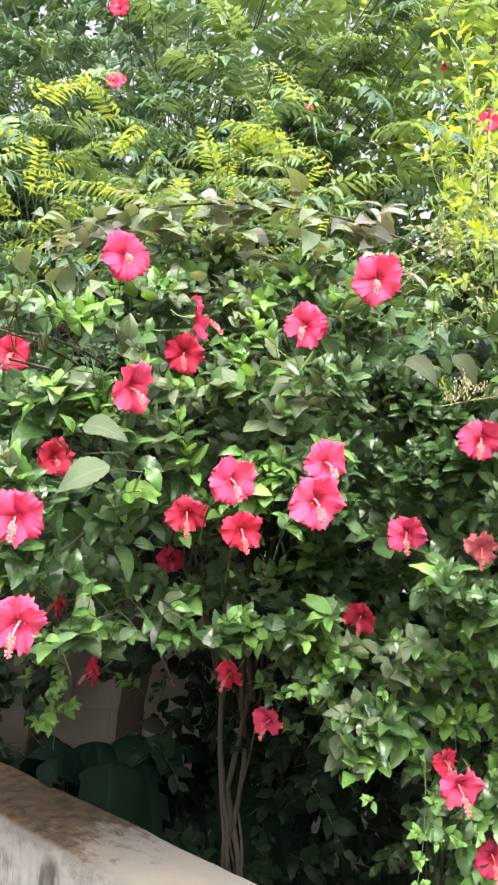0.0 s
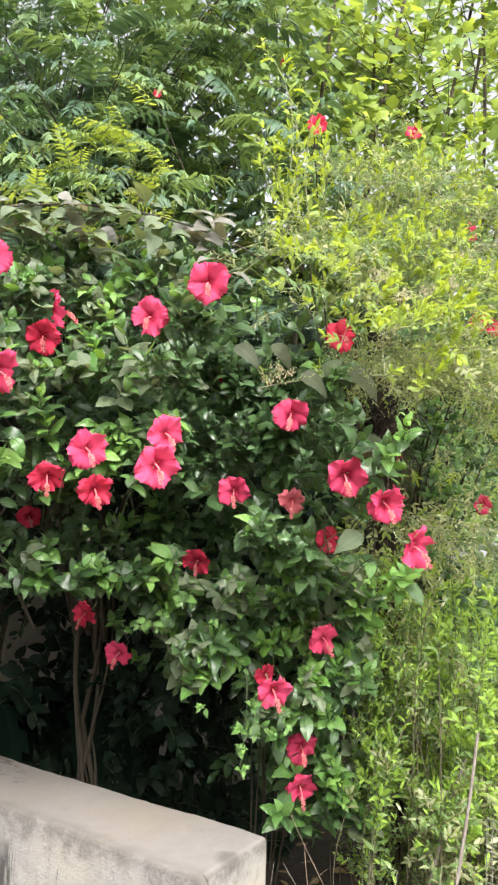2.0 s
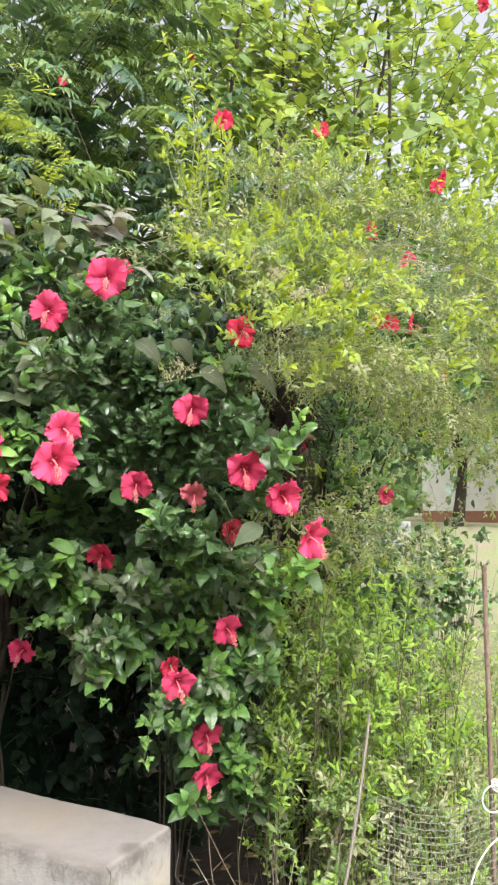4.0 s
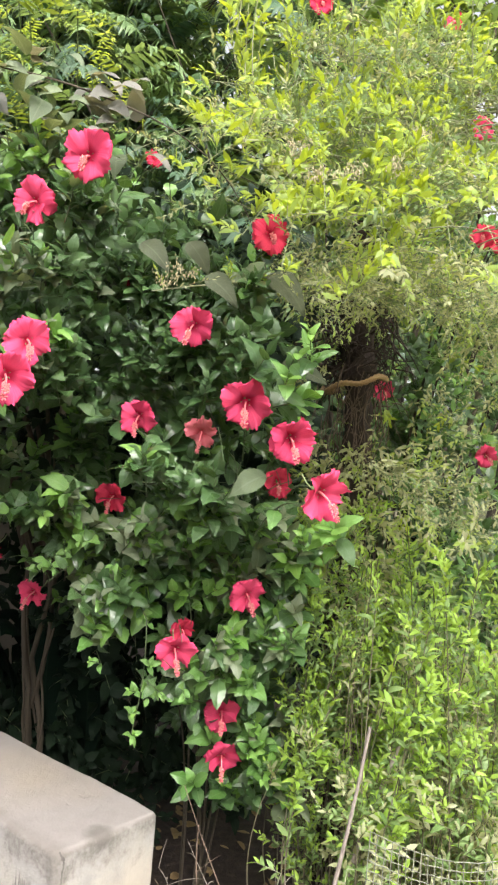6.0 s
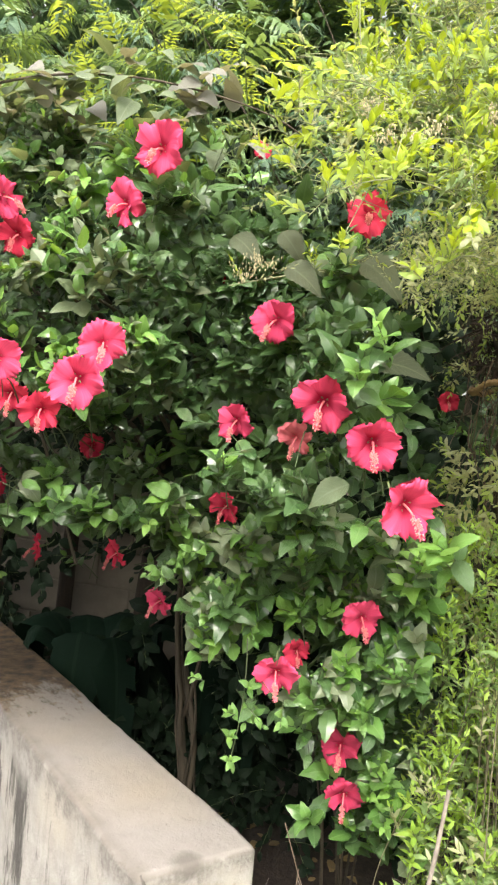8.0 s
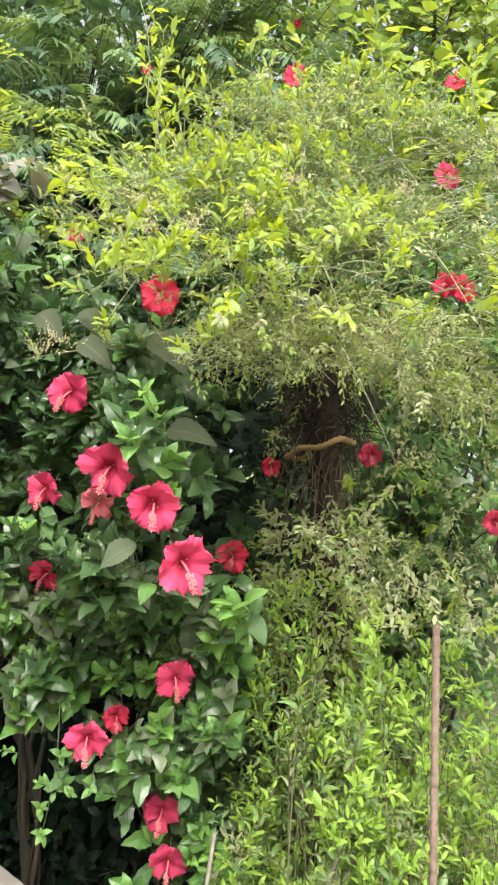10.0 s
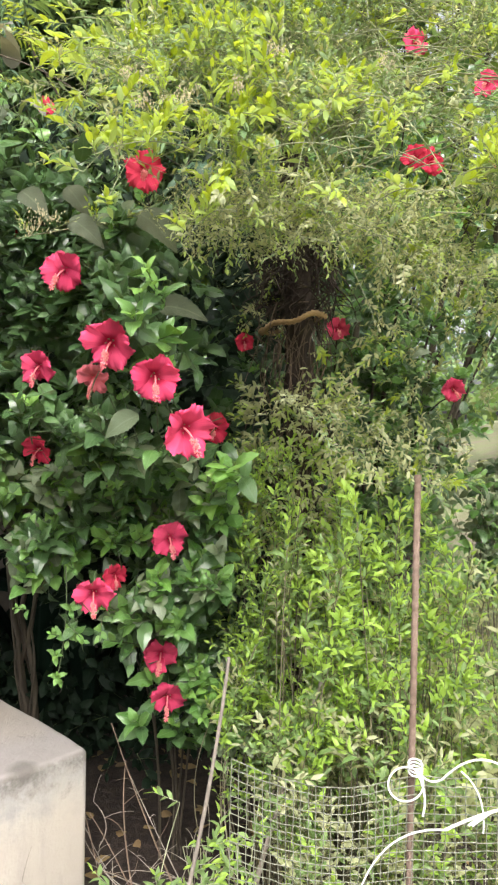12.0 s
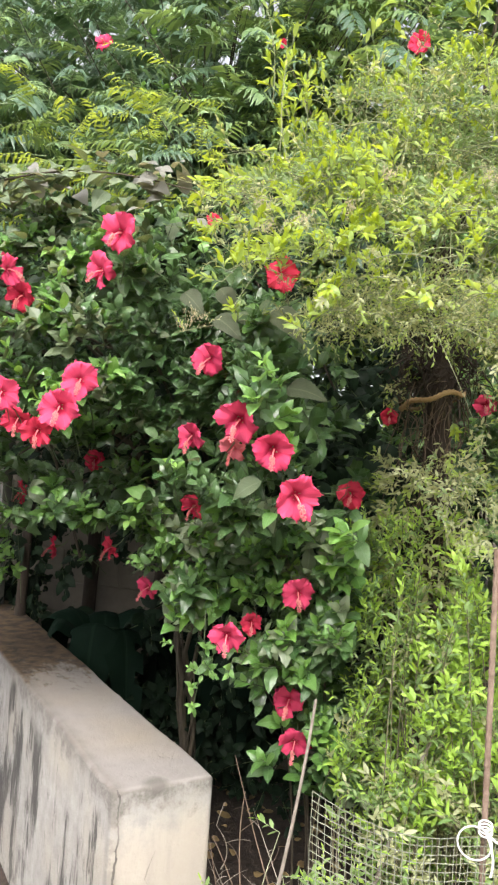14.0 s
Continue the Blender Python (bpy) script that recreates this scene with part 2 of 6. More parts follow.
def plaster_material():
    """Weathered whitewash: mottled pale faces with mildew runs, a tan worn top with a brown mossy stain towards its far end."""
    m, ns, ln, bsdf = material("stained_plaster")
    tc = ns.new("ShaderNodeTexCoord")
    ob = tc.outputs["Object"]
    sep = ns.new("ShaderNodeSeparateXYZ")
    ln.new(ob, sep.inputs[0])
    nor = ns.new("ShaderNodeSeparateXYZ")
    ln.new(tc.outputs["Normal"], nor.inputs[0])

    def scaled(v):
        mp = ns.new("ShaderNodeMapping")
        mp.inputs["Scale"].default_value = v
        ln.new(ob, mp.inputs[0])
        return mp.outputs[0]

    def ma(a, k, c, clamp=True):
        return mathnode(ns, ln, "MULTIPLY_ADD", a, k, c, clamp=clamp)

    def mul(a, c):
        return mathnode(ns, ln, "MULTIPLY", a, c)

    n_big = noisenode(ns, ln, 4.0, 4.0, 0.6, ob)
    n_mid = noisenode(ns, ln, 17.0, 7.0, 0.68, ob)
    n_fine = noisenode(ns, ln, 120.0, 5.0, 0.7, ob)
    n_soft = noisenode(ns, ln, 2.2, 3.0, 0.5, ob)
    # the faces: whitewash gone patchy, cream where the coat is thick
    side = mixcol(ns, ln, ma(n_mid, 2.6, -0.9), (0.28, 0.27, 0.25), (0.40, 0.39, 0.365))
    side = mixcol(ns, ln, mul(ma(n_big, 4.0, -1.8), 0.7), side, (0.36, 0.325, 0.265))
    side = mixcol(ns, ln, mul(ma(n_fine, 3.0, -1.5), 0.4), side, (0.26, 0.24, 0.21))
    # thick cream coat on the end, below its weathered head
    ends = mathnode(ns, ln, "GREATER_THAN", nor.outputs[0], 0.5)
    side = mixcol(ns, ln, mul(mul(ends, ma(sep.outputs[2], -9.0, ma(n_mid, 3.0, 4.6, False))), 0.7), side, (0.40, 0.355, 0.295))
    # mildew runs on the long face: short ragged threads in groups that hang some way below the edge
    longface = mathnode(ns, ln, "GREATER_THAN", mathnode(ns, ln, "ABSOLUTE", nor.outputs[1]), 0.5)
    groups = noisenode(ns, ln, 1.0, 3.0, 0.6, scaled((7.5, 0.2, 2.6)))
    runs = noisenode(ns, ln, 1.0, 7.0, 0.8, scaled((75, 1, 9.0)))
    hairs = noisenode(ns, ln, 1.0, 4.0, 0.75, scaled((190, 1, 16.0)))
    below = ma(sep.outputs[2], -14.0, ma(n_big, 5.0, 6.9, False))
    gone = ma(sep.outputs[0], -1.1, -0.35)
    dens = mathnode(ns, ln, "ADD", mul(groups, 12.0), mul(gone, 1.25))
    run = ma(runs, 9.0, mathnode(ns, ln, "ADD", dens, -11.3))
    run = mathnode(ns, ln, "MAXIMUM", run, mul(ma(hairs, 10.0, mathnode(ns, ln, "ADD", dens, -12.0)), 0.8))
    run = mul(mul(mul(run, longface), below), 0.93)
    smear = mul(mul(mul(ma(groups, 5.0, -2.5), longface), below), 0.2)
    side = mixcol(ns, ln, smear, side, (0.20, 0.195, 0.175))
    side = mixcol(ns, ln, run, side, (0.045, 0.044, 0.04))
    # grey wash under the arris of every face, with patches where the skin has come away
    high = ma(sep.outputs[2], 15.0, ma(n_mid, 5.0, -12.1, False))
    side = mixcol(ns, ln, mul(high, ma(n_fine, 1.6, 0.0)), side, (0.15, 0.14, 0.125))
    wash = noisenode(ns, ln, 1.0, 5.0, 0.7, scaled((14, 14, 2.2)))
    side = mixcol(ns, ln, mul(ma(wash, 5.0, -2.5), 0.4), side, (0.22, 0.205, 0.18))
    chips = ma(noisenode(ns, ln, 9.0, 6.0, 0.72, scaled((1.0, 1.0, 1.8))), 14.0, -9.1)
    side = mixcol(ns, ln, mul(chips, 0.4), side, (0.26, 0.24, 0.205))
    # the top: smooth warm grey with soft tan clouds
    topc = mixcol(ns, ln, ma(n_mid, 1.8, -0.4), (0.195, 0.178, 0.164), (0.248, 0.231, 0.217))
    topc = mixcol(ns, ln, mul(ma(n_soft, 4.0, -1.7), 0.75), topc, (0.24, 0.207, 0.163))
    topc = mixcol(ns, ln, mul(ma(n_fine, 3.2, -1.7), 0.3), topc, (0.165, 0.145, 0.125))
    topc = mixcol(ns, ln, mul(chips, 0.22), topc, (0.15, 0.13, 0.11))
    # grime gathered along the near edge of the top
    edge = ma(sep.outputs[1], -20.0, ma(n_mid, 2.4, -6.1, False))
    topc = mixcol(ns, ln, mul(edge, 0.75), topc, (0.125, 0.108, 0.092))
    # brown mossy growth over the far half
    far = ma(sep.outputs[0], -7.0, ma(noisenode(ns, ln, 9.0, 7.0, 0.72, scaled((0.7, 1.6, 1.0))), 8.5, -11.2, False))
    brown = mixcol(ns, ln, ma(n_mid, 4.5, -1.7), (0.02, 0.014, 0.009), (0.13, 0.08, 0.036))
    topc = mixcol(ns, ln, mul(far, 0.92), topc, brown)
    up = ma(nor.outputs[2], 2.0, ma(n_mid, 0.9, -1.15, False))
    col = mixcol(ns, ln, up, side, topc)
    # the worn arris, broken and grimy, and the knock in the middle of the end edge
    arris = mathnode(ns, ln, "SUBTRACT", 1.0, mul(mathnode(ns, ln, "ABSOLUTE", mathnode(ns, ln, "SUBTRACT", nor.outputs[2], 0.5)), 2.4), clamp=True)
    col = mixcol(ns, ln, mul(mul(arris, ma(n_mid, 3.4, -1.1)), 0.8), col, (0.14, 0.125, 0.11))
    knock = ns.new("ShaderNodeVectorMath")
    knock.operation = "DISTANCE"
    ln.new(ob, knock.inputs[0])
    knock.inputs[1].default_value = (-0.012, -0.165, 0.712)
    col = mixcol(ns, ln, mul(ma(knock.outputs["Value"], -45.0, ma(n_mid, 3.0, 0.35, False)), 0.8), col, (0.11, 0.10, 0.088))
    # the vertical arris of the end, dark with old cracks
    corner = mul(ma(sep.outputs[0], 26.0, 0.95), ma(sep.outputs[1], -26.0, -6.45))
    wander = ma(n_mid, 0.03, ma(n_big, 0.03, -0.03, False), False)
    split = mathnode(ns, ln, "LESS_THAN", mathnode(ns, ln, "ABSOLUTE", mathnode(ns, ln, "ADD", ma(sep.outputs[1], 1.0, 0.268, False), wander)), 0.0024)
    split = mul(mul(split, mathnode(ns, ln, "GREATER_THAN", nor.outputs[0], 0.4)), ma(n_big, 8.0, -2.8))
    col = mixcol(ns, ln, mul(split, 0.85), col, (0.05, 0.045, 0.04))
    col = mixcol(ns, ln, mul(mul(corner, ma(n_mid, 6.0, -2.2)), 0.85), col, (0.13, 0.12, 0.105))
    ln.new(col, bsdf.inputs["Base Color"])
    bsdf.inputs["Roughness"].default_value = 0.88
    h = mathnode(ns, ln, "MULTIPLY_ADD", n_fine, 0.4, mathnode(ns, ln, "MULTIPLY_ADD", chips, -0.35, n_mid))
    bump(ns, ln, bsdf, h, 0.5, 0.012)
    return m


PLASTER = plaster_material()


def soil_material():
    m, ns, ln, bsdf = material("soil")
    tc = ns.new("ShaderNodeTexCoord")
    ob = tc.outputs["Object"]
    sep = ns.new("ShaderNodeSeparateXYZ")
    ln.new(ob, sep.inputs[0])
    a = noisenode(ns, ln, 1.3, 4.0, 0.6, ob)
    b = noisenode(ns, ln, 26.0, 6.0, 0.7, ob)
    shaded_bed = mixcol(ns, ln, mathnode(ns, ln, "MULTIPLY_ADD", b, 2.0, -0.6, clamp=True), (0.022, 0.015, 0.012), (0.075, 0.052, 0.038))
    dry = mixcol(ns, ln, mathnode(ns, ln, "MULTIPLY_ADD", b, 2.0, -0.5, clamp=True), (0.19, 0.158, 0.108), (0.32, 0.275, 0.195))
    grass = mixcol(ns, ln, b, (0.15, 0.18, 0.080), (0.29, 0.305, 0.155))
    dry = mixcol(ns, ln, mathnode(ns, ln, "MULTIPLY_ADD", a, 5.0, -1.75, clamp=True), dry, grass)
    # the bed under the shrubs, coloured dark for shade, gives way to the dry yard beyond
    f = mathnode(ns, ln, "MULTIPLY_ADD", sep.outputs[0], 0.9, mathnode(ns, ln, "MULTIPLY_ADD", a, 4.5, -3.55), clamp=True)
    ln.new(mixcol(ns, ln, f, shaded_bed, dry), bsdf.inputs["Base Color"])
    bsdf.inputs["Roughness"].default_value = 0.95
    bump(ns, ln, bsdf, b, 0.8, 0.03)
    return m


SOIL = soil_material()

# ---- mesh helpers ----


def link_mesh(name, verts, faces, mats, parent=None, label="", uv=None, matidx=None, smooth=True):
    """One mesh object out of vertex and face arrays."""
    me = bpy.data.meshes.new(name)
    verts = np.asarray(verts, dtype=np.float32)
    faces = np.asarray(faces, dtype=np.int32)
    k = faces.shape[1]
    me.vertices.add(len(verts))
    me.vertices.foreach_set("co", verts.ravel())
    me.loops.add(faces.size)
    me.loops.foreach_set("vertex_index", faces.ravel())
    me.polygons.add(len(faces))
    me.polygons.foreach_set("loop_start", np.arange(0, faces.size, k, dtype=np.int32))
    me.polygons.foreach_set("use_smooth", np.full(len(faces), smooth))
    for mt in mats:
        me.materials.append(mt)
    if matidx is not None:
        me.polygons.foreach_set("material_index", np.asarray(matidx, dtype=np.int32))
    if uv is not None:
        layer = me.uv_layers.new(name="UVMap")
        layer.data.foreach_set("uv", np.asarray(uv, dtype=np.float32)[faces.ravel()].ravel())
    me.update(calc_edges=True)
    me.validate()
    ob = new(name, me)
    if parent is not None:
        ob.parent = parent
    if label:
        ob["label"] = label
    return ob


def part(name, bm, mat, parent=None, label="", smooth=True):
    """Links a bmesh as one mesh object under a thing or a part."""
    me = bpy.data.meshes.new(name)
    for f in bm.faces:
        f.smooth = smooth
    bm.to_mesh(me)
    bm.free()
    me.materials.append(mat)
    ob = new(name, me)
    if parent is not None:
        ob.parent = parent
    if label:
        ob["label"] = label
    return ob


def share(name, mesh, parent, m):
    """Another object on a mesh that is already there."""
    ob = new(name, mesh)
    ob.parent = parent
    ob.matrix_basis = m
    return ob


def box(bm, size, at=(0, 0, 0), bevel=0.0, seg=2):
    r = bmesh.ops.create_cube(bm, size=1.0, matrix=Matrix.LocRotScale(at, None, size))
    if bevel:
        edges = {e for v in r["verts"] for e in v.link_edges}
        bmesh.ops.bevel(bm, geom=list(edges), offset=bevel, segments=seg, affect="EDGES", profile=0.5)


def unit(v):
    v = np.asarray(v, dtype=float)
    return v / (np.linalg.norm(v, axis=-1, keepdims=True) + 1e-9)


class Tubes:
    """Round stems, gathered into one mesh."""

    def __init__(self):
        self.v, self.f, self.n = [], [], 0

    def add(self, pts, r0, r1, sides=5, rough=0.0, rng=None):
        pts = np.asarray(pts, dtype=float)
        k = len(pts)
        tan = unit(np.gradient(pts, axis=0))
        ref = np.array((0.31, 0.87, 0.37)) if abs(tan[0][2]) > 0.8 else np.array((0.05, 0.02, 1.0))
        a = unit(np.cross(tan, ref))
        b = np.cross(tan, a)
        ang = np.linspace(0, 2 * np.pi, sides, endpoint=False)
        rad = np.linspace(r0, r1, k)[:, None] * np.ones((1, sides))
        if rough and rng is not None:
            rad = rad * (1 + rough * rng.normal(size=(k, sides)))
        ring = pts[:, None, :] + rad[:, :, None] * (np.cos(ang)[None, :, None] * a[:, None, :] + np.sin(ang)[None, :, None] * b[:, None, :])
        self.v.append(ring.reshape(-1, 3))
        i = np.arange(k - 1)[:, None] * sides
        j = np.arange(sides)[None, :]
        j2 = (j + 1) % sides
        q = np.stack([i + j, i + j2, i + sides + j2, i + sides + j], axis=-1).reshape(-1, 4) + self.n
        self.f.append(q)
        self.n += k * sides

    def link(self, name, mat, parent=None, label="", kind=""):
        ob = link_mesh(name, np.concatenate(self.v), np.concatenate(self.f), [mat], parent, label)
        return tagged(ob, kind=kind)


def arc(p, q, sag=(0, 0, 0), n=8):
    """A bowed line from p to q."""
    t = np.linspace(0, 1, n)[:, None]
    return np.asarray(p) * (1 - t) + np.asarray(q) * t + np.asarray(sag) * (4 * t * (1 - t))


def leaf_shape(rows, shape, fold=0.25, curl=0.12, teeth=0.0, wave=0.0, flat=False):
    """A blade along +y, one long, in three columns (two if flat); shape gives its half-width at a share of its length."""
    v, uv, f = [], [], []
    k = 2 if flat else 3
    for i in range(rows + 1):
        t = i / rows
        w = max(shape(t), 0.012)
        if teeth and 0 < i < rows:
            w *= 1 + (teeth if i % 2 else -teeth)
        z = curl * math.sin(t * 2.6) * 0.6 - curl * 1.5 * t * t
        rip = wave * math.sin(t * 9.0)
        ends = [(-w, t, z + fold * w + rip), (0, t, z), (w, t, z + fold * w - rip)]
        v += [ends[0], ends[2]] if flat else ends
        uv += [(0, t), (1, t)] if flat else [(0, t), (0.5, t), (1, t)]
    for i in range(rows):
        for j in range(k - 1):
            a = k * i + j
            f.append((a, a + 1, a + k + 1, a + k))
    return np.array(v), np.array(f), np.array(uv)


def ovate(t):
    return 0.31 * math.sin(math.pi * min(1, t ** 0.92)) ** 0.66 * (1 - 0.18 * t)


def pointed(t):
    return 0.305 * math.sin(math.pi * min(1, t ** 0.86)) ** 0.72 * (1 - 0.14 * t)


def broad(t):
    return 0.34 * math.sin(math.pi * min(1, t ** 0.72)) ** 0.9 * (1 - 0.25 * t)


def lance(t):
    return 0.125 * math.sin(math.pi * t ** 0.75)


def oblong(t):
    return 0.25 * math.sin(math.pi * t ** 0.9) ** 0.8


def slender(t):
    return 0.18 * math.sin(math.pi * t ** 0.85) ** 0.9


def narrow(t):
    return 0.185 * math.sin(math.pi * t ** 1.1) ** 0.8


def lobed(t):
    return 0.42 * math.sin(math.pi * t ** 0.6) ** 0.7 * (1 + 0.38 * math.cos(t * 15.0)) * (1 - 0.3 * t)


HIB_LEAF = leaf_shape(8, pointed, 0.08, 0.20, 0.07, 0.022)
HIB_FAR = leaf_shape(4, ovate, 0.14, 0.14, flat=True)
HIB_FINE = leaf_shape(18, pointed, 0.10, 0.20, 0.06, 0.022)
CLIMB_LEAF = leaf_shape(18, broad, 0.22, 0.16, 0.045, 0.02)
SMALL_LEAF = leaf_shape(3, oblong, 0.35, 0.12, flat=True)
FINE_LEAF = leaf_shape(3, narrow, 0.3, 0.12, flat=True)
WEED_LEAF = leaf_shape(3, slender, 0.3, 0.15, flat=True)
LANCE_LEAF = leaf_shape(3, lance, 0.3, 0.2, flat=True)
LOBE_LEAF = leaf_shape(6, lobed, 0.2, 0.14)


class Leaves:
    """Leaves of one form, gathered into one mesh with a tone (material slot) for each."""

    def __init__(self, form):
        self.form = form
        self.b, self.d, self.n, self.s, self.m = [], [], [], [], []

    def add(self, base, way, normal, size, tone):
        self.b.append(base), self.d.append(way), self.n.append(normal), self.s.append(size), self.m.append(tone)

    def frames(self):
        d = unit(np.array(self.d))
        n = np.array(self.n, dtype=float)
        n = unit(n - d * np.sum(n * d, axis=1, keepdims=True))
        return np.array(self.b), np.cross(d, n), d, n, np.array(self.s)

    def link(self, name, mats, parent=None, label="", keep=None):
        b, x, d, n, s = self.frames()
        m = np.array(self.m)
        if keep is not None:
            b, x, d, n, s, m = b[keep], x[keep], d[keep], n[keep], s[keep], m[keep]
        tv, tf, tu = self.form
        k = len(tv)
        sc = s[:, None, None]
        own = np.random.default_rng(len(b))
        wide, bend = own.uniform(0.8, 1.15, len(b))[:, None], own.uniform(-0.2, 1.7, len(b))[:, None]
        v = b[:, None, :] + sc * ((tv[None, :, 0] * wide)[:, :, None] * x[:, None, :] + tv[None, :, 1, None] * d[:, None, :] + (tv[None, :, 2] * bend)[:, :, None] * n[:, None, :])
        f = tf[None] + (np.arange(len(b)) * k)[:, None, None]
        ob = link_mesh(name, v.reshape(-1, 3), f.reshape(-1, 4), mats, parent, label, np.tile(tu, (len(b), 1)), np.repeat(m, len(tf)))
        ob["kind"] = "stuff"
        return ob


def shoot(rng, leaves, stems, p, way, length, count, size, tones, spread=62.0, droop=0.25, pairs=False, thick=0.0016, tipsize=0.5):
    """A shoot from p along way with leaves round it. tones: slot for old leaves, for the rest, and for the tip."""
    p, way = np.asarray(p, dtype=float), unit(way)
    side = unit(np.cross(way, (0.13, 0.07, 1.0)))
    up = np.cross(side, way)
    t = np.linspace(0, 1, 3)[:, None]
    pts = p + way * t * length + np.array((0, 0, -droop * length * 0.5)) * t * t
    if stems is not None:
        stems.add(pts, thick, thick * 0.5, 3)
    turn = rng.uniform(0, 6.28)
    for i in range(count):
        u = (i + 0.6) / count
        at = p + way * u * length + np.array((0, 0, -droop * length * 0.5)) * u * u
        az = turn + (i // 2 * 1.57 + (i % 2) * 3.14159 if pairs else i * 2.4)
        out = math.cos(az) * side + math.sin(az) * up
        a = math.radians(spread * (1.0 - 0.55 * u) + rng.normal(0, 9))
        d = way * math.cos(a) + out * math.sin(a) + np.array((0, 0, -droop * rng.uniform(0.2, 1.1) * (1 - u * 0.7)))
        nrm = way * 0.5 - out * 0.35 + np.array((0, -0.55, 0.9)) + rng.normal(0, 0.28, 3)
        s = size * (1 - (1 - tipsize) * max(0, (u - 0.45) / 0.55)) * rng.uniform(0.75, 1.2)
        tone = tones[2] if u > 0.72 else (tones[0] if u < 0.4 else tones[1])
        leaves.add(at, d, nrm, s, tone)


def smooth01(a):
    a = min(1.0, max(0.0, a))
    return a * a * (3 - 2 * a)

# ---- ground ----


def ground_height(x, y):
    rise = 1.15 * smooth01((x - 1.6) / 9.0) * smooth01((y - 2.5) / 12.0)
    return rise + 0.35 * smooth01((y - 6.0) / 40.0) + 0.03 * noise.noise(Vector((x * 1.3, y * 1.3, 0.0)))


def build_ground():
    near = np.concatenate([np.linspace(-400, -14, 12), np.linspace(-12, 14, 105), np.linspace(16, 400, 12)])
    nx = len(near)
    xs, ys = np.meshgrid(near, near + 4.0)
    zs = np.array([ground_height(a, b) for a, b in zip(xs.ravel(), ys.ravel())])
    v = np.stack([xs.ravel(), ys.ravel(), zs], axis=1)
    i = np.arange(nx * (nx - 1)).reshape(nx - 1, nx)[:, :-1].ravel()
    f = np.stack([i, i + 1, i + 1 + nx, i + nx], axis=1)
    tagged(link_mesh("ground", v, f, [SOIL]), "brown soil bed, coloured dark for shade, passing into a dry grassy yard", "ground", kind="structure")


build_ground()

# ---- parapet wall: its end corner, its run to the far left ----
WALL_END = Vector((0.466, 1.718, 0.0))
WALL_TURN = 136.5 + 180
WALL_THICK, WALL_HIGH, WALL_LONG = 0.285, 0.718, 3.6


def build_parapet():
    bm = bmesh.new()
    box(bm, (WALL_LONG, WALL_THICK, WALL_HIGH + 0.3), (-WALL_LONG / 2, -WALL_THICK / 2, (WALL_HIGH - 0.3) / 2), 0.016, 4)
    long_edges = [e for e in bm.edges if abs(e.verts[0].co.x - e.verts[1].co.x) > 1.0]
    bmesh.ops.subdivide_edges(bm, edges=long_edges, cuts=110, use_grid_fill=True)
    for v in bm.verts:
        q = v.co * 3.0
        v.co += 0.0025 * Vector((noise.noise(v.co * 17), noise.noise(v.co * 17 + Vector((5, 0, 0))), noise.noise(v.co * 17 + Vector((0, 5, 0)))))
        v.co += 0.005 * Vector((noise.noise(q), noise.noise(q + Vector((9, 0, 0))), 0.7 * noise.noise(q + Vector((0, 9, 0)))))
    wall = part("wall_parapet", bm, PLASTER)
    wall.matrix_world = Matrix.Translation(WALL_END) @ Matrix.Rotation(radians(WALL_TURN), 4, "Z")
    tagged(wall, "low whitewashed plaster parapet wall, stained and weathered", "wall", kind="structure")


build_parapet()



def build_unseen_wall():
    """A plain unseen wall added behind the walk, to cut off the low sky light."""
    bm = bmesh.new()
    box(bm, (14.0, 0.25, 2.8), (0, 0, 1.4), 0.01)
    wall = part("wall_unseen", bm, HOUSE_WHITE, None, "", False)
    wall.location = (0.5, -5.5, 0)
    tagged(wall, "unseen plain pale wall added behind the walk", "wall", kind="structure")


build_unseen_wall()

# ---- hibiscus flowers ----


def petal_mesh(name, mat, seed, width=0.60, recurve=0.16):
    """One petal, a long thin base widening to a frilled round edge; radius 1, axis +z, lying along +y."""
    r = random.Random(seed)
    cols, rows = 28, 9
    v, uv, f = [], [], []
    ph, ph2 = r.uniform(0, 6), r.uniform(0, 6)
    for i in range(rows + 1):
        t = i / rows
        w = width * (0.24 + 0.76 * math.sin(min(1, t * 1.12) * math.pi * 0.56) ** 1.3)
        for j in range(cols + 1):
            s = j / cols * 2 - 1
            edge = 1 - 0.40 * abs(s) ** 2.6 * t - 0.08 * abs(math.sin(s * 3.6 + ph)) * t ** 4 - 0.10 * abs(math.sin(s * 10 + ph2)) * t ** 6 - 0.05 * abs(math.sin(s * 23 + ph)) * t ** 8
            rad = 0.02 + 0.98 * t * edge
            x = w * s * (1 - 0.12 * t * t)
            z = -0.42 * (1 - t) ** 1.6 + 0.20 * s * t - recurve * max(0, t - 0.6) ** 1.3 * 1.6
            z += 0.09 * t * t * math.sin(4.5 * s + ph) + 0.075 * t ** 3 * math.sin(7 * s + ph2) + 0.045 * t ** 4 * math.sin(19 * s + ph)
            v.append((x, rad, z))
            uv.append((s * 0.5 + 0.5, t))
    for i in range(rows):
        for j in range(cols):
            a = i * (cols + 1) + j
            f.append((a, a + 1, a + cols + 2, a + cols + 1))
    ob = link_mesh(name, v, f, [mat], uv=np.array(uv))
    me = ob.data
    bpy.data.objects.remove(ob)
    return me


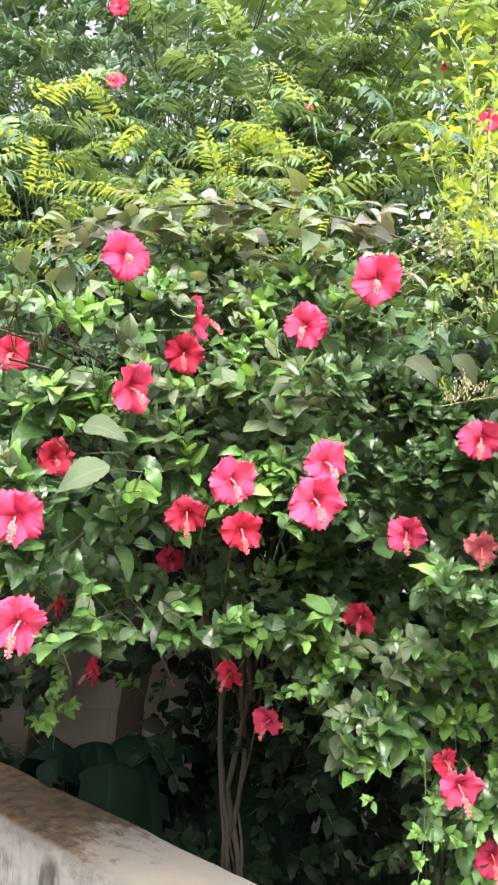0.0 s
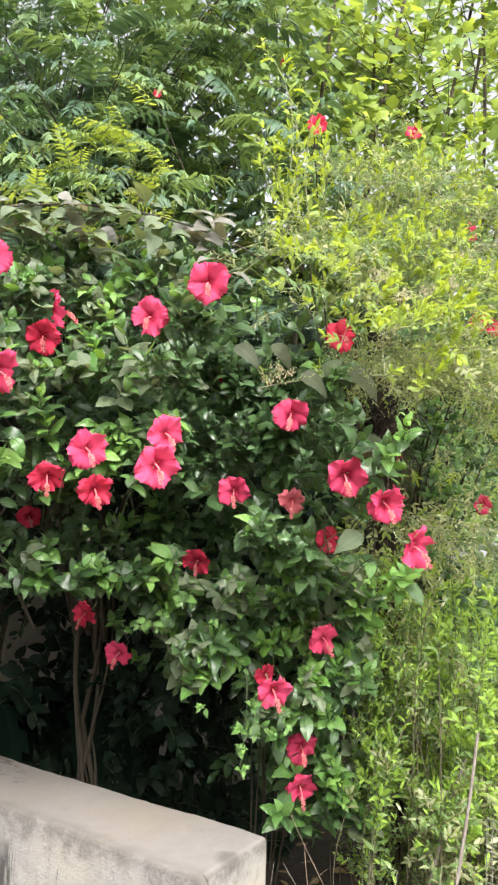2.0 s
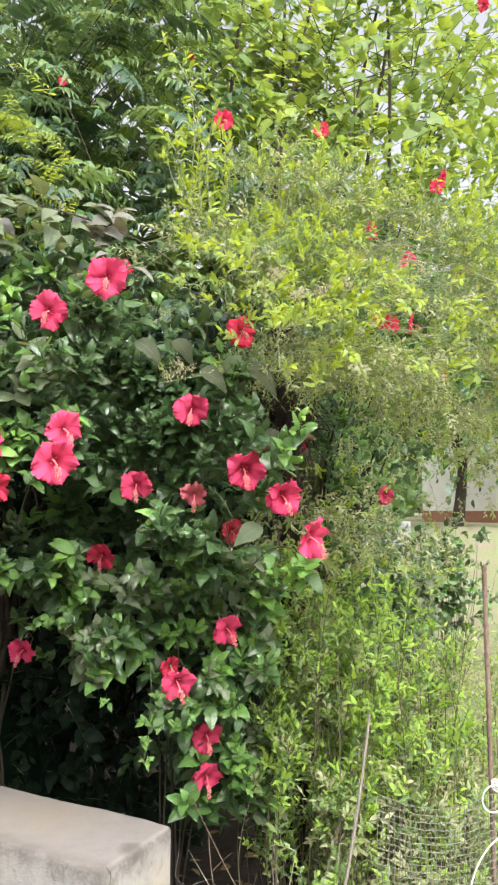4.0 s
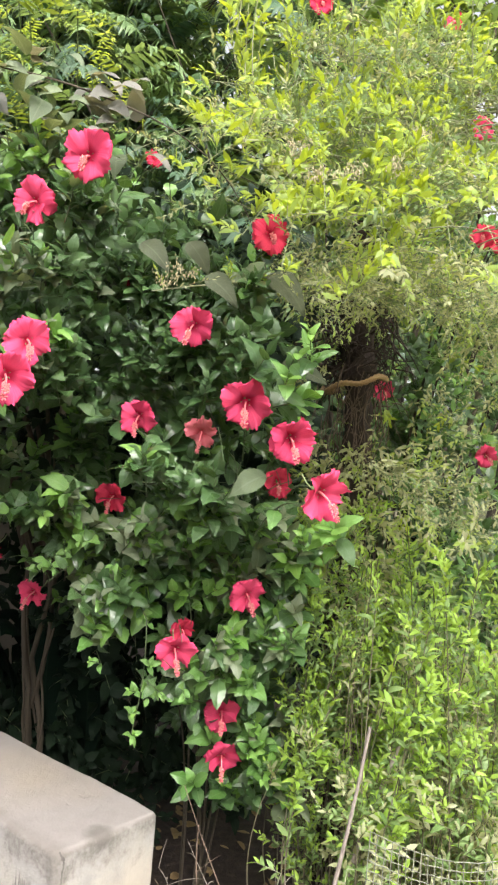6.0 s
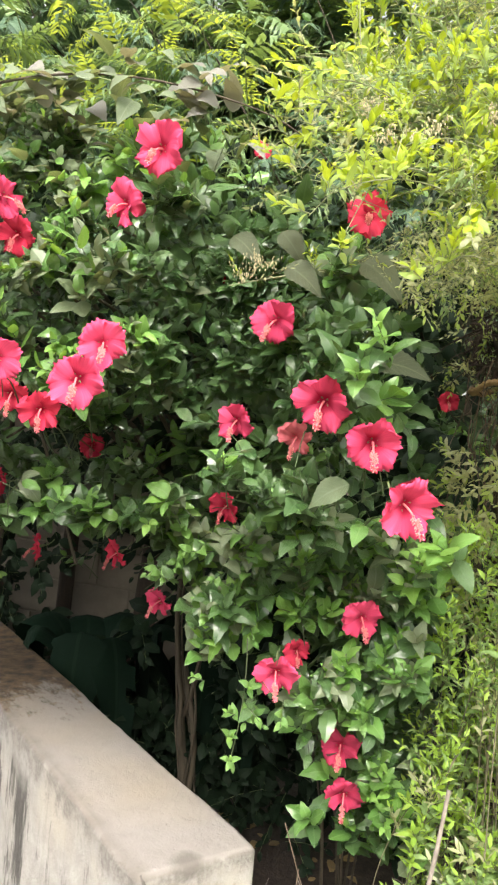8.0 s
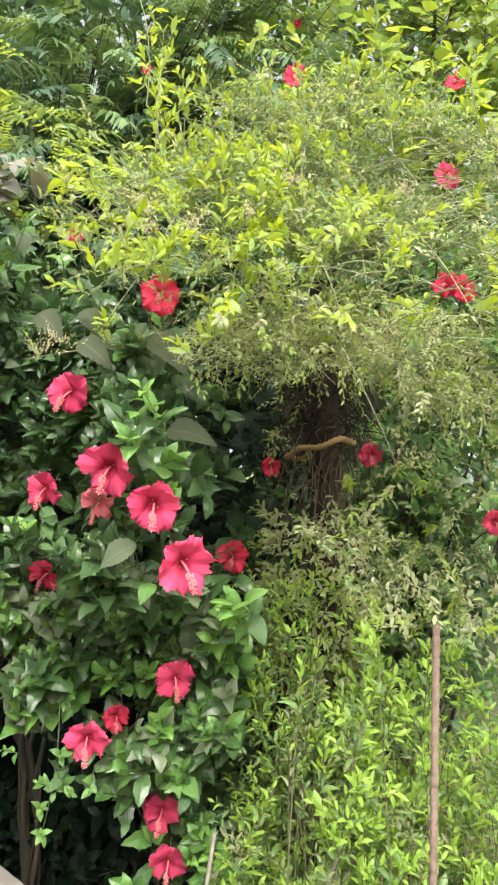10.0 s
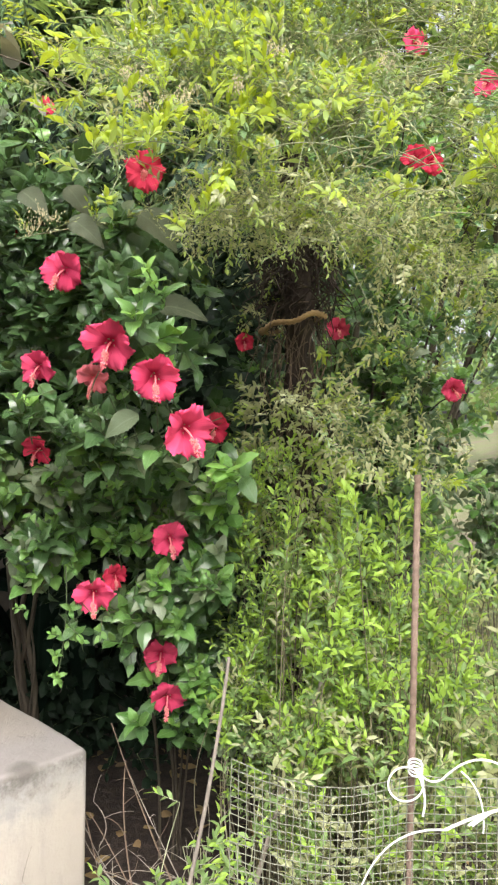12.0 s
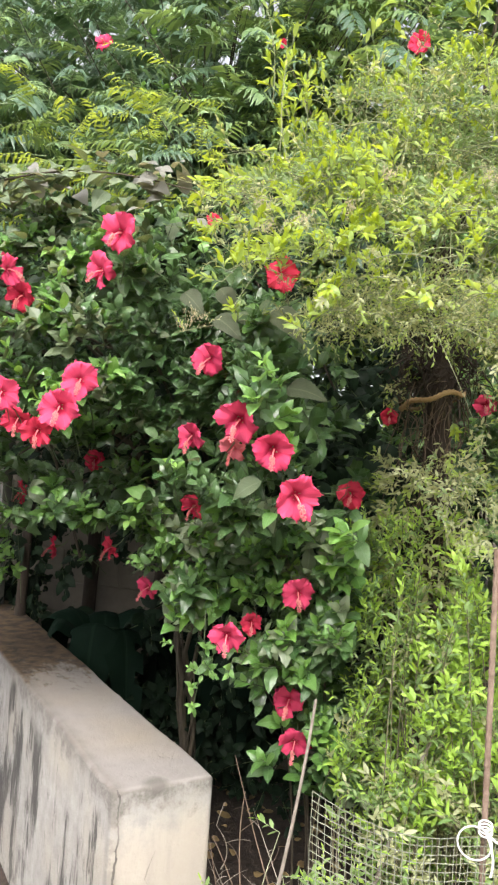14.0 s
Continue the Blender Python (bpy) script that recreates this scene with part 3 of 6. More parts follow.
def stamen_mesh(name):
    """The long column with its brush of anthers and five stigma lobes."""
    r = random.Random(5)
    tb = Tubes()
    col = arc((0, 0, -0.42), (0, -0.46, 0.56), (0, 0.12, 0.06), 9)
    tb.add(col, 0.038, 0.024, 6)
    for k in range(5):
        a = k * 1.2566
        tip = col[-1] + np.array((0.09 * math.cos(a), 0.09 * math.sin(a) - 0.02, 0.10))
        tb.add(arc(col[-1], tip, (0, 0, 0.01), 3), 0.014, 0.03, 4)
    nf = len(np.concatenate(tb.f))
    for k in range(70):
        u = r.uniform(0.56, 0.98)
        c = col[int(u * 8)] * (1 - (u * 8) % 1) + col[min(8, int(u * 8) + 1)] * ((u * 8) % 1)
        a = k * 2.4
        out = np.array((math.cos(a), math.sin(a), 0.25))
        e = c + out * r.uniform(0.07, 0.115)
        tb.add([c, e], 0.008, 0.008, 3)
        tb.add([e - out * 0.022, e, e + out * 0.022], 0.018, 0.014, 4)
        tb.v[-1][4:8] += (tb.v[-1][4:8] - e) * 0.8
    f = np.concatenate(tb.f)
    idx = np.zeros(len(f), dtype=int)
    idx[nf:] = 1
    ob = link_mesh(name, np.concatenate(tb.v), f, [STAMEN, ANTHER], matidx=idx)
    me = ob.data
    bpy.data.objects.remove(ob)
    return me


def calyx_mesh(name):
    """The green cup behind the petals with its stalk."""
    tb = Tubes()
    tb.add([(0, 0, -0.36), (0, 0, -0.45), (0, 0, -0.62), (0, 0, -0.74)], 0.14, 0.05, 8)
    tb.add(arc((0, 0, -0.70), (0, 0.25, -1.35), (0, -0.08, 0), 6), 0.032, 0.028, 5)
    for k in range(5):
        a = k * 1.2566
        tb.add([(0.12 * math.cos(a), 0.12 * math.sin(a), -0.42), (0.17 * math.cos(a), 0.17 * math.sin(a), -0.30)], 0.05, 0.008, 4)
    ob = link_mesh(name, np.concatenate(tb.v), np.concatenate(tb.f), [STEM_GREEN])
    me = ob.data
    bpy.data.objects.remove(ob)
    return me


PETALS = {
    "pink": [petal_mesh("petal", PETAL, s, 0.51 + 0.025 * s, 0.12 + 0.11 * s) for s in range(4)],
    "red": [petal_mesh("petal", PETAL_RED, 7 + s, 0.54, 0.14 + 0.08 * s) for s in range(3)],
    "pale": [petal_mesh("petal", PETAL_PALE, 11 + s, 0.46, 0.5) for s in range(2)],
}
STAMEN_MESH, CALYX_MESH = stamen_mesh("stamen"), calyx_mesh("calyx")


def flower(parent, x, y, z, yaw, pitch, kind="pink", radius=0.053, seed=0):
    """An open bloom facing yaw (0: towards -y, positive towards +x) and pitch above the horizon."""
    r = random.Random(seed * 17 + 3)
    a, b = radians(yaw), radians(pitch)
    face = Vector((math.sin(a) * math.cos(b), -math.cos(a) * math.cos(b), math.sin(b)))
    right = face.cross(Vector((0, 0, 1))).normalized()
    upv = right.cross(face)
    rot = Matrix((right, upv, face)).transposed().to_4x4()
    base = share("flower", CALYX_MESH, parent, Matrix.Translation((x, y, z)) @ rot @ Matrix.Scale(radius * r.uniform(0.94, 1.06), 4))
    base["label"] = {"pink": "open pink-red hibiscus bloom", "red": "open deep red hibiscus bloom", "pale": "faded drooping pink bloom"}[kind]
    spin = r.uniform(0, 72)
    forms = PETALS[kind]
    for k in range(5):
        tilt = Matrix.Rotation(radians(r.uniform(-26, 10)), 4, "X")
        wob = Matrix.Rotation(radians(r.uniform(-8, 8)), 4, "Y")
        turn = Matrix.Rotation(radians(spin + 72 * k + r.uniform(-6, 6)), 4, "Z")
        sc = Matrix.Diagonal((r.uniform(0.94, 1.06), r.uniform(0.92, 1.04), 1, 1))
        share("petal", forms[r.randrange(len(forms))], base, turn @ tilt @ wob @ sc)
    share("stamen", STAMEN_MESH, base, Matrix.Rotation(radians(r.uniform(-15, 15)), 4, "Z"))
    return base


# ---- the hibiscus shrub ----
HIB_TONES = [HIB_OLD_SHADED, HIB_MID, HIB_NEW, HIB_DULL]


def hib_front(x, z):
    """How far back the leafy face of the shrub lies."""
    y = 1.46 + (0.50 - 0.13 * smooth01((x - 0.05) / 0.2)) * smooth01((1.62 - z) / 0.4) + 0.14 * smooth01((1.02 - z) / 0.2) + 0.9 * max(0.0, z - 2.1)
    y -= 0.20 * smooth01((-0.10 - x) / 0.25) * smooth01((z - 1.25) / 0.25)
    y -= 0.10 * smooth01((x - 0.42) / 0.15) * smooth01((z - 1.35) / 0.2)
    y += 0.22 * smooth01((x - 0.16) / 0.12) * smooth01((0.62 - x) / 0.12) * smooth01((z - 1.60) / 0.12) * smooth01((2.08 - z) / 0.1)
    y += 0.36 * smooth01((x + 0.32) / 0.12) * smooth01((0.34 - x) / 0.12) * smooth01((z - 1.42) / 0.06) * smooth01((1.70 - z) / 0.08)
    return y + 0.15 * noise.noise(Vector((x * 3.1, 4.0, z * 3.1))) + 0.10 * noise.noise(Vector((x * 8, 1.0, z * 8)))


def hib_inside(x, z):
    low = 1.36 - 0.26 * smooth01((x - 0.05) / 0.2) - 0.50 * smooth01((x - 0.45) / 0.12)
    if x < -0.28:
        low = 1.34
    high = 2.26 - 0.70 * max(0.0, x - 0.2) - 0.26 * smooth01((-0.20 - x) / 0.18)
    right = 0.79 - 0.09 * smooth01((z - 1.50) / 0.12) - 0.20 * max(0.0, z - 1.6)
    ragged = 0.07 * noise.noise(Vector((x * 6, z * 6, 2.0)))
    return low + ragged < z < high + ragged and -1.15 < x < right + ragged


SHRUB_FLOWERS = [
    # x, y, z, yaw, pitch, kind
    (-0.235, 1.31, 2.10, 22, -4, "pink"), (0.232, 1.385, 2.095, -8, -14, "pink"), (0.099, 1.535, 2.045, -22, -12, "pink"),
    (-0.157, 1.568, 1.984, 2, -22, "red"), (-0.10, 1.46, 2.03, 84, -4, "pink"), (-0.199, 1.30, 1.842, 48, -14, "pink"),
    (0.132, 1.349, 1.659, 24, -18, "pink"), (0.156, 1.40, 1.735, 28, -14, "pink"), (-0.019, 1.33, 1.688, 26, -16, "pink"),
    (-0.007, 1.475, 1.602, 14, -26, "red"), (-0.128, 1.56, 1.633, 10, -36, "red"), (-0.248, 2.234, 1.538, 20, -12, "red"),
    (-0.364, 1.20, 1.60, 16, -10, "pink"), (-0.331, 1.15, 1.436, -6, -24, "pink"), (-0.583, 1.70, 2.01, 10, -10, "red"),
    (-0.454, 1.70, 1.765, 30, -5, "red"), (-0.606, 2.323, 1.393, -60, -10, "red"), (-0.507, 2.40, 1.181, -62, -14, "red"),
    (-0.055, 2.008, 1.25, -48, -24, "red"), (0.05, 2.095, 1.12, -34, -16, "pink"),
    (0.454, 1.468, 1.802, -12, -20, "pink"), (0.57, 1.382, 1.648, -6, -20, "pink"), (0.666, 1.364, 1.585, 10, -20, "pink"),
    (0.735, 1.346, 1.488, 36, -18, "pink"), (0.343, 1.666, 1.617, -14, -24, "pink"), (0.272, 1.907, 1.416, -24, -22, "red"),
    (0.643, 1.812, 1.205, 16, -16, "pink"), (0.475, 1.706, 1.084, 10, -20, "pink"), (0.606, 1.926, 0.873, 4, -12, "pink"),
    (0.619, 1.983, 0.731, 4, -26, "pink"), (0.49, 1.60, 1.588, -12, -34, "pale"),
    (0.726, 2.10, 1.483, 8, -6, "red"), (0.49, 1.90, 1.09, 20, -14, "red"), (0.609, 1.551, 2.034, 12, -6, "red"),
    (0.326, 1.80, 2.268, 30, 10, "red"),
]


def build_hibiscus():
    rng = np.random.default_rng(11)
    shrub = new("hibiscus_shrub")
    shrub.location = (-0.06, 2.85, 0.0)
    off = np.array((-0.06, 2.85, 0.0))
    leaves, stems = Leaves(HIB_LEAF), Tubes()
    fl = np.array([(f[0], f[1], f[2]) for f in SHRUB_FLOWERS])
    root = np.array((-0.06, 2.85, 0.0))
    # several bare twisted stems rising from one foot
    trunk = Tubes()
    for k in range(6):
        a = k * 1.15
        thin = k % 2
        turn = np.linspace(0, 1, 16)
        wind = a + turn * (3.4 if thin else 1.5 + 0.5 * k)
        gap = (0.032 if thin else 0.017) + 0.012 * np.sin(turn * 6 + k)
        low = np.stack([gap * np.cos(wind) + 0.02 * np.sin(turn * 4), gap * np.sin(wind), -0.02 + (0.55 + 0.05 * k) * turn], axis=1)
        head = np.array((0.075 * math.cos(a + 2.0) + 0.02, 0.07 * math.sin(a + 2.0), 1.10 + 0.07 * k))
        high = arc(low[-1], head, (0.05 * math.cos(k * 1.9), 0, 0.03), 10)[1:]
        trunk.add(np.concatenate([low, high]), 0.006 if thin else 0.013, 0.004 if thin else 0.009, 7, 0.16, rng)
    # main limbs up into the crown and forward to its face
    for k in range(22):
        x, z = rng.uniform(-0.9, 0.7), rng.uniform(1.5, 2.1)
        end = np.array((x, hib_front(x, z) + 0.25, z))
        start = root + np.array((rng.uniform(-0.08, 0.08), rng.uniform(-0.05, 0.05), rng.uniform(1.0, 1.25)))
        trunk.add(arc(start, end, (0, 0.1, 0.30), 12) - off, 0.011, 0.003, 5, 0.05, rng)
    for k in range(8):
        x, z = rng.uniform(0.45, 0.72), rng.uniform(0.7, 1.2)
        end = np.array((x, hib_front(x, z) + 0.15, z))
        trunk.add(arc((0.6 + 0.03 * rng.normal(), 2.45, 0.0), end, (0.02, 0.08, 0.1), 10) - off, 0.0045, 0.002, 5)
    trunk.link("trunk", BARK_PALE, shrub, "bundle of pale twisted bare stems")
    # leafy shoots on the face, then thinner layers behind
    made = 0
    while made < 1060:
        x, z = rng.uniform(-1.1, 0.84), rng.uniform(0.45, 2.32)
        if not hib_inside(x, z):
            continue
        if noise.noise(Vector((x * 8.5, 3.0, z * 8.5))) < 0.07 and rng.random() < 0.93:
            continue
        y = hib_front(x, z) + rng.uniform(0.0, 0.12)
        if np.any((np.hypot(fl[:, 0] - x, fl[:, 2] - z) < 0.075) & (fl[:, 1] > y - 0.09)):
            continue
        made += 1
        way = np.array((rng.normal(0, 0.5), -0.75 + rng.normal(0, 0.3), 0.55 + rng.normal(0, 0.45)))
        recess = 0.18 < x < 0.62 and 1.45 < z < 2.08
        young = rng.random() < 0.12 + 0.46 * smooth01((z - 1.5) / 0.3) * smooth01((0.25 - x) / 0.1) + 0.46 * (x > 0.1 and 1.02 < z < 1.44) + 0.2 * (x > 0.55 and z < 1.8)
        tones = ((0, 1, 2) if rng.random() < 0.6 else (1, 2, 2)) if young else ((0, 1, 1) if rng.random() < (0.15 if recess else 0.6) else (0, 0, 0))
        # most shoots in the recess take the darkest tone, shade put into colour
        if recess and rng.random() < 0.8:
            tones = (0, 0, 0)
        elif rng.random() < 0.46 * smooth01((z - 1.70) / 0.15) * smooth01((0.4 - x) / 0.2) + 0.28 * (x > 0.1 and 0.98 < z < 1.5) + 0.08:
            # dull grey-green leaves; lower down their colour also stands in for grey sheen
            tones = (0, 3, 3) if rng.random() < 0.5 else (3, 3, 1)
        length = rng.uniform(0.06, 0.13)
        p = np.array((x, y, z)) - unit(way) * length * 0.6
        shoot(rng, leaves, stems, p - off, way, length, int(rng.integers(6, 10)), rng.uniform(0.040, 0.068) * (1.0 + 0.10 * smooth01((1.5 - z) / 0.2)), tones, 66, 0.06)
    # the inner layer is all in the darkest tone, to colour in its shade
    made = 0
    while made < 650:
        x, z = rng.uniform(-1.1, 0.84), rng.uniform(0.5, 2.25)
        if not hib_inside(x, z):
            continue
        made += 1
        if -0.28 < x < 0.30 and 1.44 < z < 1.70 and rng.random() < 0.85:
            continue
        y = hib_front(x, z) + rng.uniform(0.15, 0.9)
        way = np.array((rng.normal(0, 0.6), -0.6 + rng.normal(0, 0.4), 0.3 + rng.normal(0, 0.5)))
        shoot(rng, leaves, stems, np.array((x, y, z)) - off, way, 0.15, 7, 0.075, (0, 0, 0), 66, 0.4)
    # hanging leafy ends below the crown
    for k in range(33):
        if k < 16:
            x, y, z = -0.575 + 0.05 * (k // 8) + rng.normal(0, 0.016), 2.18 + rng.normal(0, 0.03), 1.36 - 0.042 * (k % 8)
        elif k < 26:
            x, y, z = rng.uniform(0.05, 0.34), 1.9 + rng.normal(0, 0.08), 1.24 + rng.normal(0, 0.03)
        else:
            x, y, z = rng.uniform(0.36, 0.50), 1.76 + rng.normal(0, 0.05), 1.05 + rng.normal(0, 0.08)
        way = np.array((rng.normal(0, 0.5), -0.5 + rng.normal(0, 0.3), 0.35 if k < 16 else -0.25))
        shoot(rng, leaves, stems, np.array((x, y, z)) - off, way, rng.uniform(0.03, 0.06) if k < 16 else 0.08, 6, 0.040 if k < 16 else 0.034, (1, 1, 2) if k < 16 else (0, 1, 1), 60, 0.1)
    for p, q in (((-0.57, 2.2, 1.45), (-0.585, 2.35, 0.96)), ((-0.53, 2.16, 1.45), (-0.535, 2.13, 1.06)), ((-0.26, 2.37, 1.36), (-0.274, 2.36, 1.11)), ((0.40, 1.74, 1.15), (0.385, 1.73, 0.88))):
        stems.add(arc(p, q, (0.01, 0, 0), 8) - off, 0.0016, 0.0012, 5)
    # pale tufts at the ends of two hanging twigs
    for x, y, z in ((0.385, 1.73, 0.88), (0.375, 1.73, 0.93), (0.395, 1.735, 0.98), (0.30, 1.78, 1.03), (0.41, 1.74, 1.04)):
        shoot(rng, leaves, stems, np.array((x, y, z)) - off, (rng.normal(0, 0.5), -0.5, 0.3), 0.04, 6, 0.026, (1, 1, 2), 70, 0.1)
    # leaves close about each bloom, and the twig that carries it
    for k, (x, y, z, yaw, pitch, kind) in enumerate(SHRUB_FLOWERS):
        a = radians(yaw)
        back = np.array((-math.sin(a), math.cos(a), -0.35))
        p0 = np.array((x, y, z)) + back * 0.07
        stems.add(arc(p0 + back * 0.12 + np.array((0, 0.08, -0.04)), p0, (0, 0, 0.03), 6) - off, 0.0018, 0.0013, 5)
        shoot(rng, leaves, stems, p0 + back * 0.10 - off, -back + np.array((0, 0, 0.45)), 0.08, 6, 0.048, (0, 1, 2 if k in (5, 9, 20) else 1), 75, 0.3)
    # no leaf stands in front of a bloom
    b, lx, d, n, s = leaves.frames()
    mid = b + d * (s * 0.5)[:, None] + off
    clear = np.ones(len(mid), dtype=bool)
    for front in ((0.1, -0.3, 1.55), (0.5, -0.2, 1.55), (0.9, -0.1, 1.55)):
        a, q = fl - np.array(front), mid - np.array(front)
        t = (q @ a.T) / np.sum(a * a, axis=1)[None]
        dist = np.linalg.norm(q[:, None, :] - a[None] * t[:, :, None], axis=2)
        clear &= ~np.any((dist < 0.056) & (t < 1.005) & (t > 0.6), axis=1)
    # the leaves that stand foremost are pieces of their own
    depth = mid[:, 1] - np.array([hib_front(q[0], q[2]) for q in mid])
    order = np.argsort(depth + 0.5 * (mid[:, 0] < -0.4) + 10 * (~clear))[:300]
    shared = [link_mesh("leaf", HIB_FINE[0], HIB_FINE[1], [mt], uv=HIB_FINE[2]) for mt in HIB_TONES]
    forms = [o.data for o in shared]
    for o in shared:
        bpy.data.objects.remove(o)
    for i in order:
        m = Matrix((lx[i], d[i], n[i])).transposed().to_4x4()
        share("leaf", forms[leaves.m[i]], shrub, Matrix.Translation(b[i]) @ m @ Matrix.Scale(float(s[i]), 4))
    keep = clear.copy()
    keep[order] = False
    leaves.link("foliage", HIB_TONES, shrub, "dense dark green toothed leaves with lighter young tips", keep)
    stems.link("twig", TWIG_HIB, shrub, kind="stuff")
    for k, (x, y, z, yaw, pitch, kind) in enumerate(SHRUB_FLOWERS):
        flower(shrub, x - off[0], y - off[1], z - off[2], yaw, pitch, kind, 0.03 if z > 2.2 else 0.050 if kind == "pale" else 0.044 if (x, z) == (0.49, 1.09) else 0.058 if kind != "red" else 0.053, k)
    # unopened buds on their stalks
    for p, q in (((0.30, 1.66, 1.93), (0.305, 1.65, 1.895)), ((-0.44, 1.60, 2.05), (-0.475, 1.59, 2.085))):
        tb = Tubes()
        p, q = np.array(p), np.array(q)
        m = p * 0.55 + q * 0.45
        tb.add([p - off, m - off], 0.002, 0.0042, 7)
        tb.add([m - off, q - off], 0.0042, 0.001, 7)
        tb.add(arc(p + (p - q) * 1.2 + np.array((0, 0.05, 0)), p, (0, 0, 0), 5) - off, 0.0015, 0.0015, 5)
        tb.link("bud", PETAL_RED, shrub, "rolled red bud")
    tagged(shrub, "tall hibiscus shrub with dark glossy leaves and many pink-red blooms", "shrub")


build_hibiscus()

# ---- the greyish large-leaved climber over the top ----


def build_climber():
    rng = np.random.default_rng(23)
    vine = new("climber")
    vine.location = (0.0, 1.6, 2.2)
    off = np.array((0.0, 1.6, 2.2))
    stems, leaves = Tubes(), Leaves(CLIMB_LEAF)
    main = arc((-0.46, 1.56, 2.24), (0.28, 1.60, 2.29), (0, -0.03, 0.06), 24)
    stems.add(main - off, 0.0035, 0.002, 6)
    stems.add(arc((0.28, 1.60, 2.29), (0.62, 1.62, 1.92), (0.05, 0.06, 0.08), 12) - off, 0.0018, 0.001, 6)
    stems.add(arc((-0.46, 1.56, 2.24), (-0.2, 2.1, 1.2), (-0.2, 0.3, 0.2), 12) - off, 0.006, 0.005, 6)
    # large pale leaves that lie along the arch and hang over its near side
    for k in range(60):
        p = main[(k * 7) % 24] + rng.normal(0, 0.022, 3)
        sgn = 1 if rng.random() < 0.6 else -1
        d = np.array((sgn * rng.uniform(0.3, 1.0), -0.45 + rng.normal(0, 0.2), rng.normal(-0.30, 0.22)))
        leaves.add(p - off, d, (rng.normal(0, 0.45), -0.75, 0.9), rng.uniform(0.045, 0.072), 0 if rng.random() < 0.45 else 1)
    for k in range(120):
        p = main[int(rng.integers(0, 24))] + np.array((rng.normal(0, 0.05), rng.normal(0.03, 0.05), rng.normal(-0.06, 0.05)))
        d = np.array((rng.normal(0, 0.8), -0.6, rng.normal(0.1, 0.4)))
        leaves.add(p - off, d, (rng.normal(0, 0.3), -0.5, 1.0), rng.uniform(0.05, 0.08), 1 if rng.random() < 0.7 else 0)
    # single large leaves that stand out before the hibiscus: base, way, size, tone
    for p, d, size, tone in (((0.605, 1.50, 1.93), (0.75, -0.15, -0.62), 0.112, 2), ((0.475, 1.46, 1.905), (0.8, -0.1, -0.55), 0.088, 2),
                             ((0.645, 1.53, 1.745), (0.95, -0.15, -0.15), 0.105, 2), ((0.625, 1.43, 1.518), (-0.85, -0.1, -0.50), 0.085, 3),
                             ((-0.225, 1.24, 1.695), (-0.9, -0.2, -0.42), 0.10, 3), ((-0.29, 1.30, 1.775), (0.95, -0.2, -0.22), 0.085, 3),
                             ((0.33, 1.60, 2.00), (0.6, -0.2, -0.5), 0.09, 2), ((0.43, 1.60, 2.01), (0.5, -0.1, -0.6), 0.085, 2)):
        leaves.add(np.array(p) - off, d, (rng.normal(0.0, 0.15), -0.85, 0.6), size, tone)
    stems.link("vine_stem", BARK_PALE, vine)
    b, lx, d, n, s = leaves.frames()
    forms = []
    for mt in (GREY_LEAF, HIB_DULL, OLIVE_LEAF, DULL_GREEN):
        o = link_mesh("leaf", CLIMB_LEAF[0], CLIMB_LEAF[1], [mt], uv=CLIMB_LEAF[2])
        forms.append(o.data)
        bpy.data.objects.remove(o)
    for i in range(len(b)):
        m = Matrix((lx[i], d[i], n[i])).transposed().to_4x4()
        share("leaf", forms[leaves.m[i]], vine, Matrix.Translation(b[i]) @ m @ Matrix.Scale(float(s[i]), 4))
    tagged(vine, "climber with large dull grey-green leaves arching over the hibiscus", "vine")


build_climber()

# ---- the fine-leaved tree: shaggy trunk, arching boughs, yellow-green tips ----
FINE_TONES = [FINE_OLD, FINE_MID, FINE_NEW, FINE_DEEP]


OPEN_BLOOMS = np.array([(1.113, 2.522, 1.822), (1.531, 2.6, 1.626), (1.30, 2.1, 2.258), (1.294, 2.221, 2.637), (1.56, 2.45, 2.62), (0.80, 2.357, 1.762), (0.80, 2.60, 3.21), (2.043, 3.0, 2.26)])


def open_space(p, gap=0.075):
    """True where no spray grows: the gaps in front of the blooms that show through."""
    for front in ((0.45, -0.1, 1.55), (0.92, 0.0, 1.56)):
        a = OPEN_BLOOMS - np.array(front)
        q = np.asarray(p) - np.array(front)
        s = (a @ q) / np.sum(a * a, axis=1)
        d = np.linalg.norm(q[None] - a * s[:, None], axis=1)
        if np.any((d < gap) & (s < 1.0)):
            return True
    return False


def layer_gap(p):
    """True in the dark seams between the crown's tiers."""
    x, y, z = p
    return noise.noise(Vector((x * 2.6, y * 1.6, z * 8.5 + x * 1.2))) < -0.02


def crown_face(x, z):
    """How far forward the arching rim of the crown comes."""
    y = 1.21 + 0.30 * smooth01((0.62 - x) / 0.35) + 0.22 * max(0.0, x - 0.75)
    return y + 1.05 * max(0.0, z - 2.0) + 0.10 * noise.noise(Vector((x * 4.0, 7.0, z * 4.0)))


def recess(p):
    """True in the dark hollow under the crown round the bare trunk."""
    for front in ((0.45, -0.1, 1.55), (0.92, 0.0, 1.54)):
        a = np.array((0.945, 2.14, 1.78)) - np.array(front)
        q = np.asarray(p) - np.array(front)
        t = (a @ q) / (a @ a)
        d = q - a * t
        if t < 1.03 and (d[0] / 0.085) ** 2 + (d[2] / (0.13 if d[2] > 0 else 0.15)) ** 2 < 1.0:
            return True
    return False


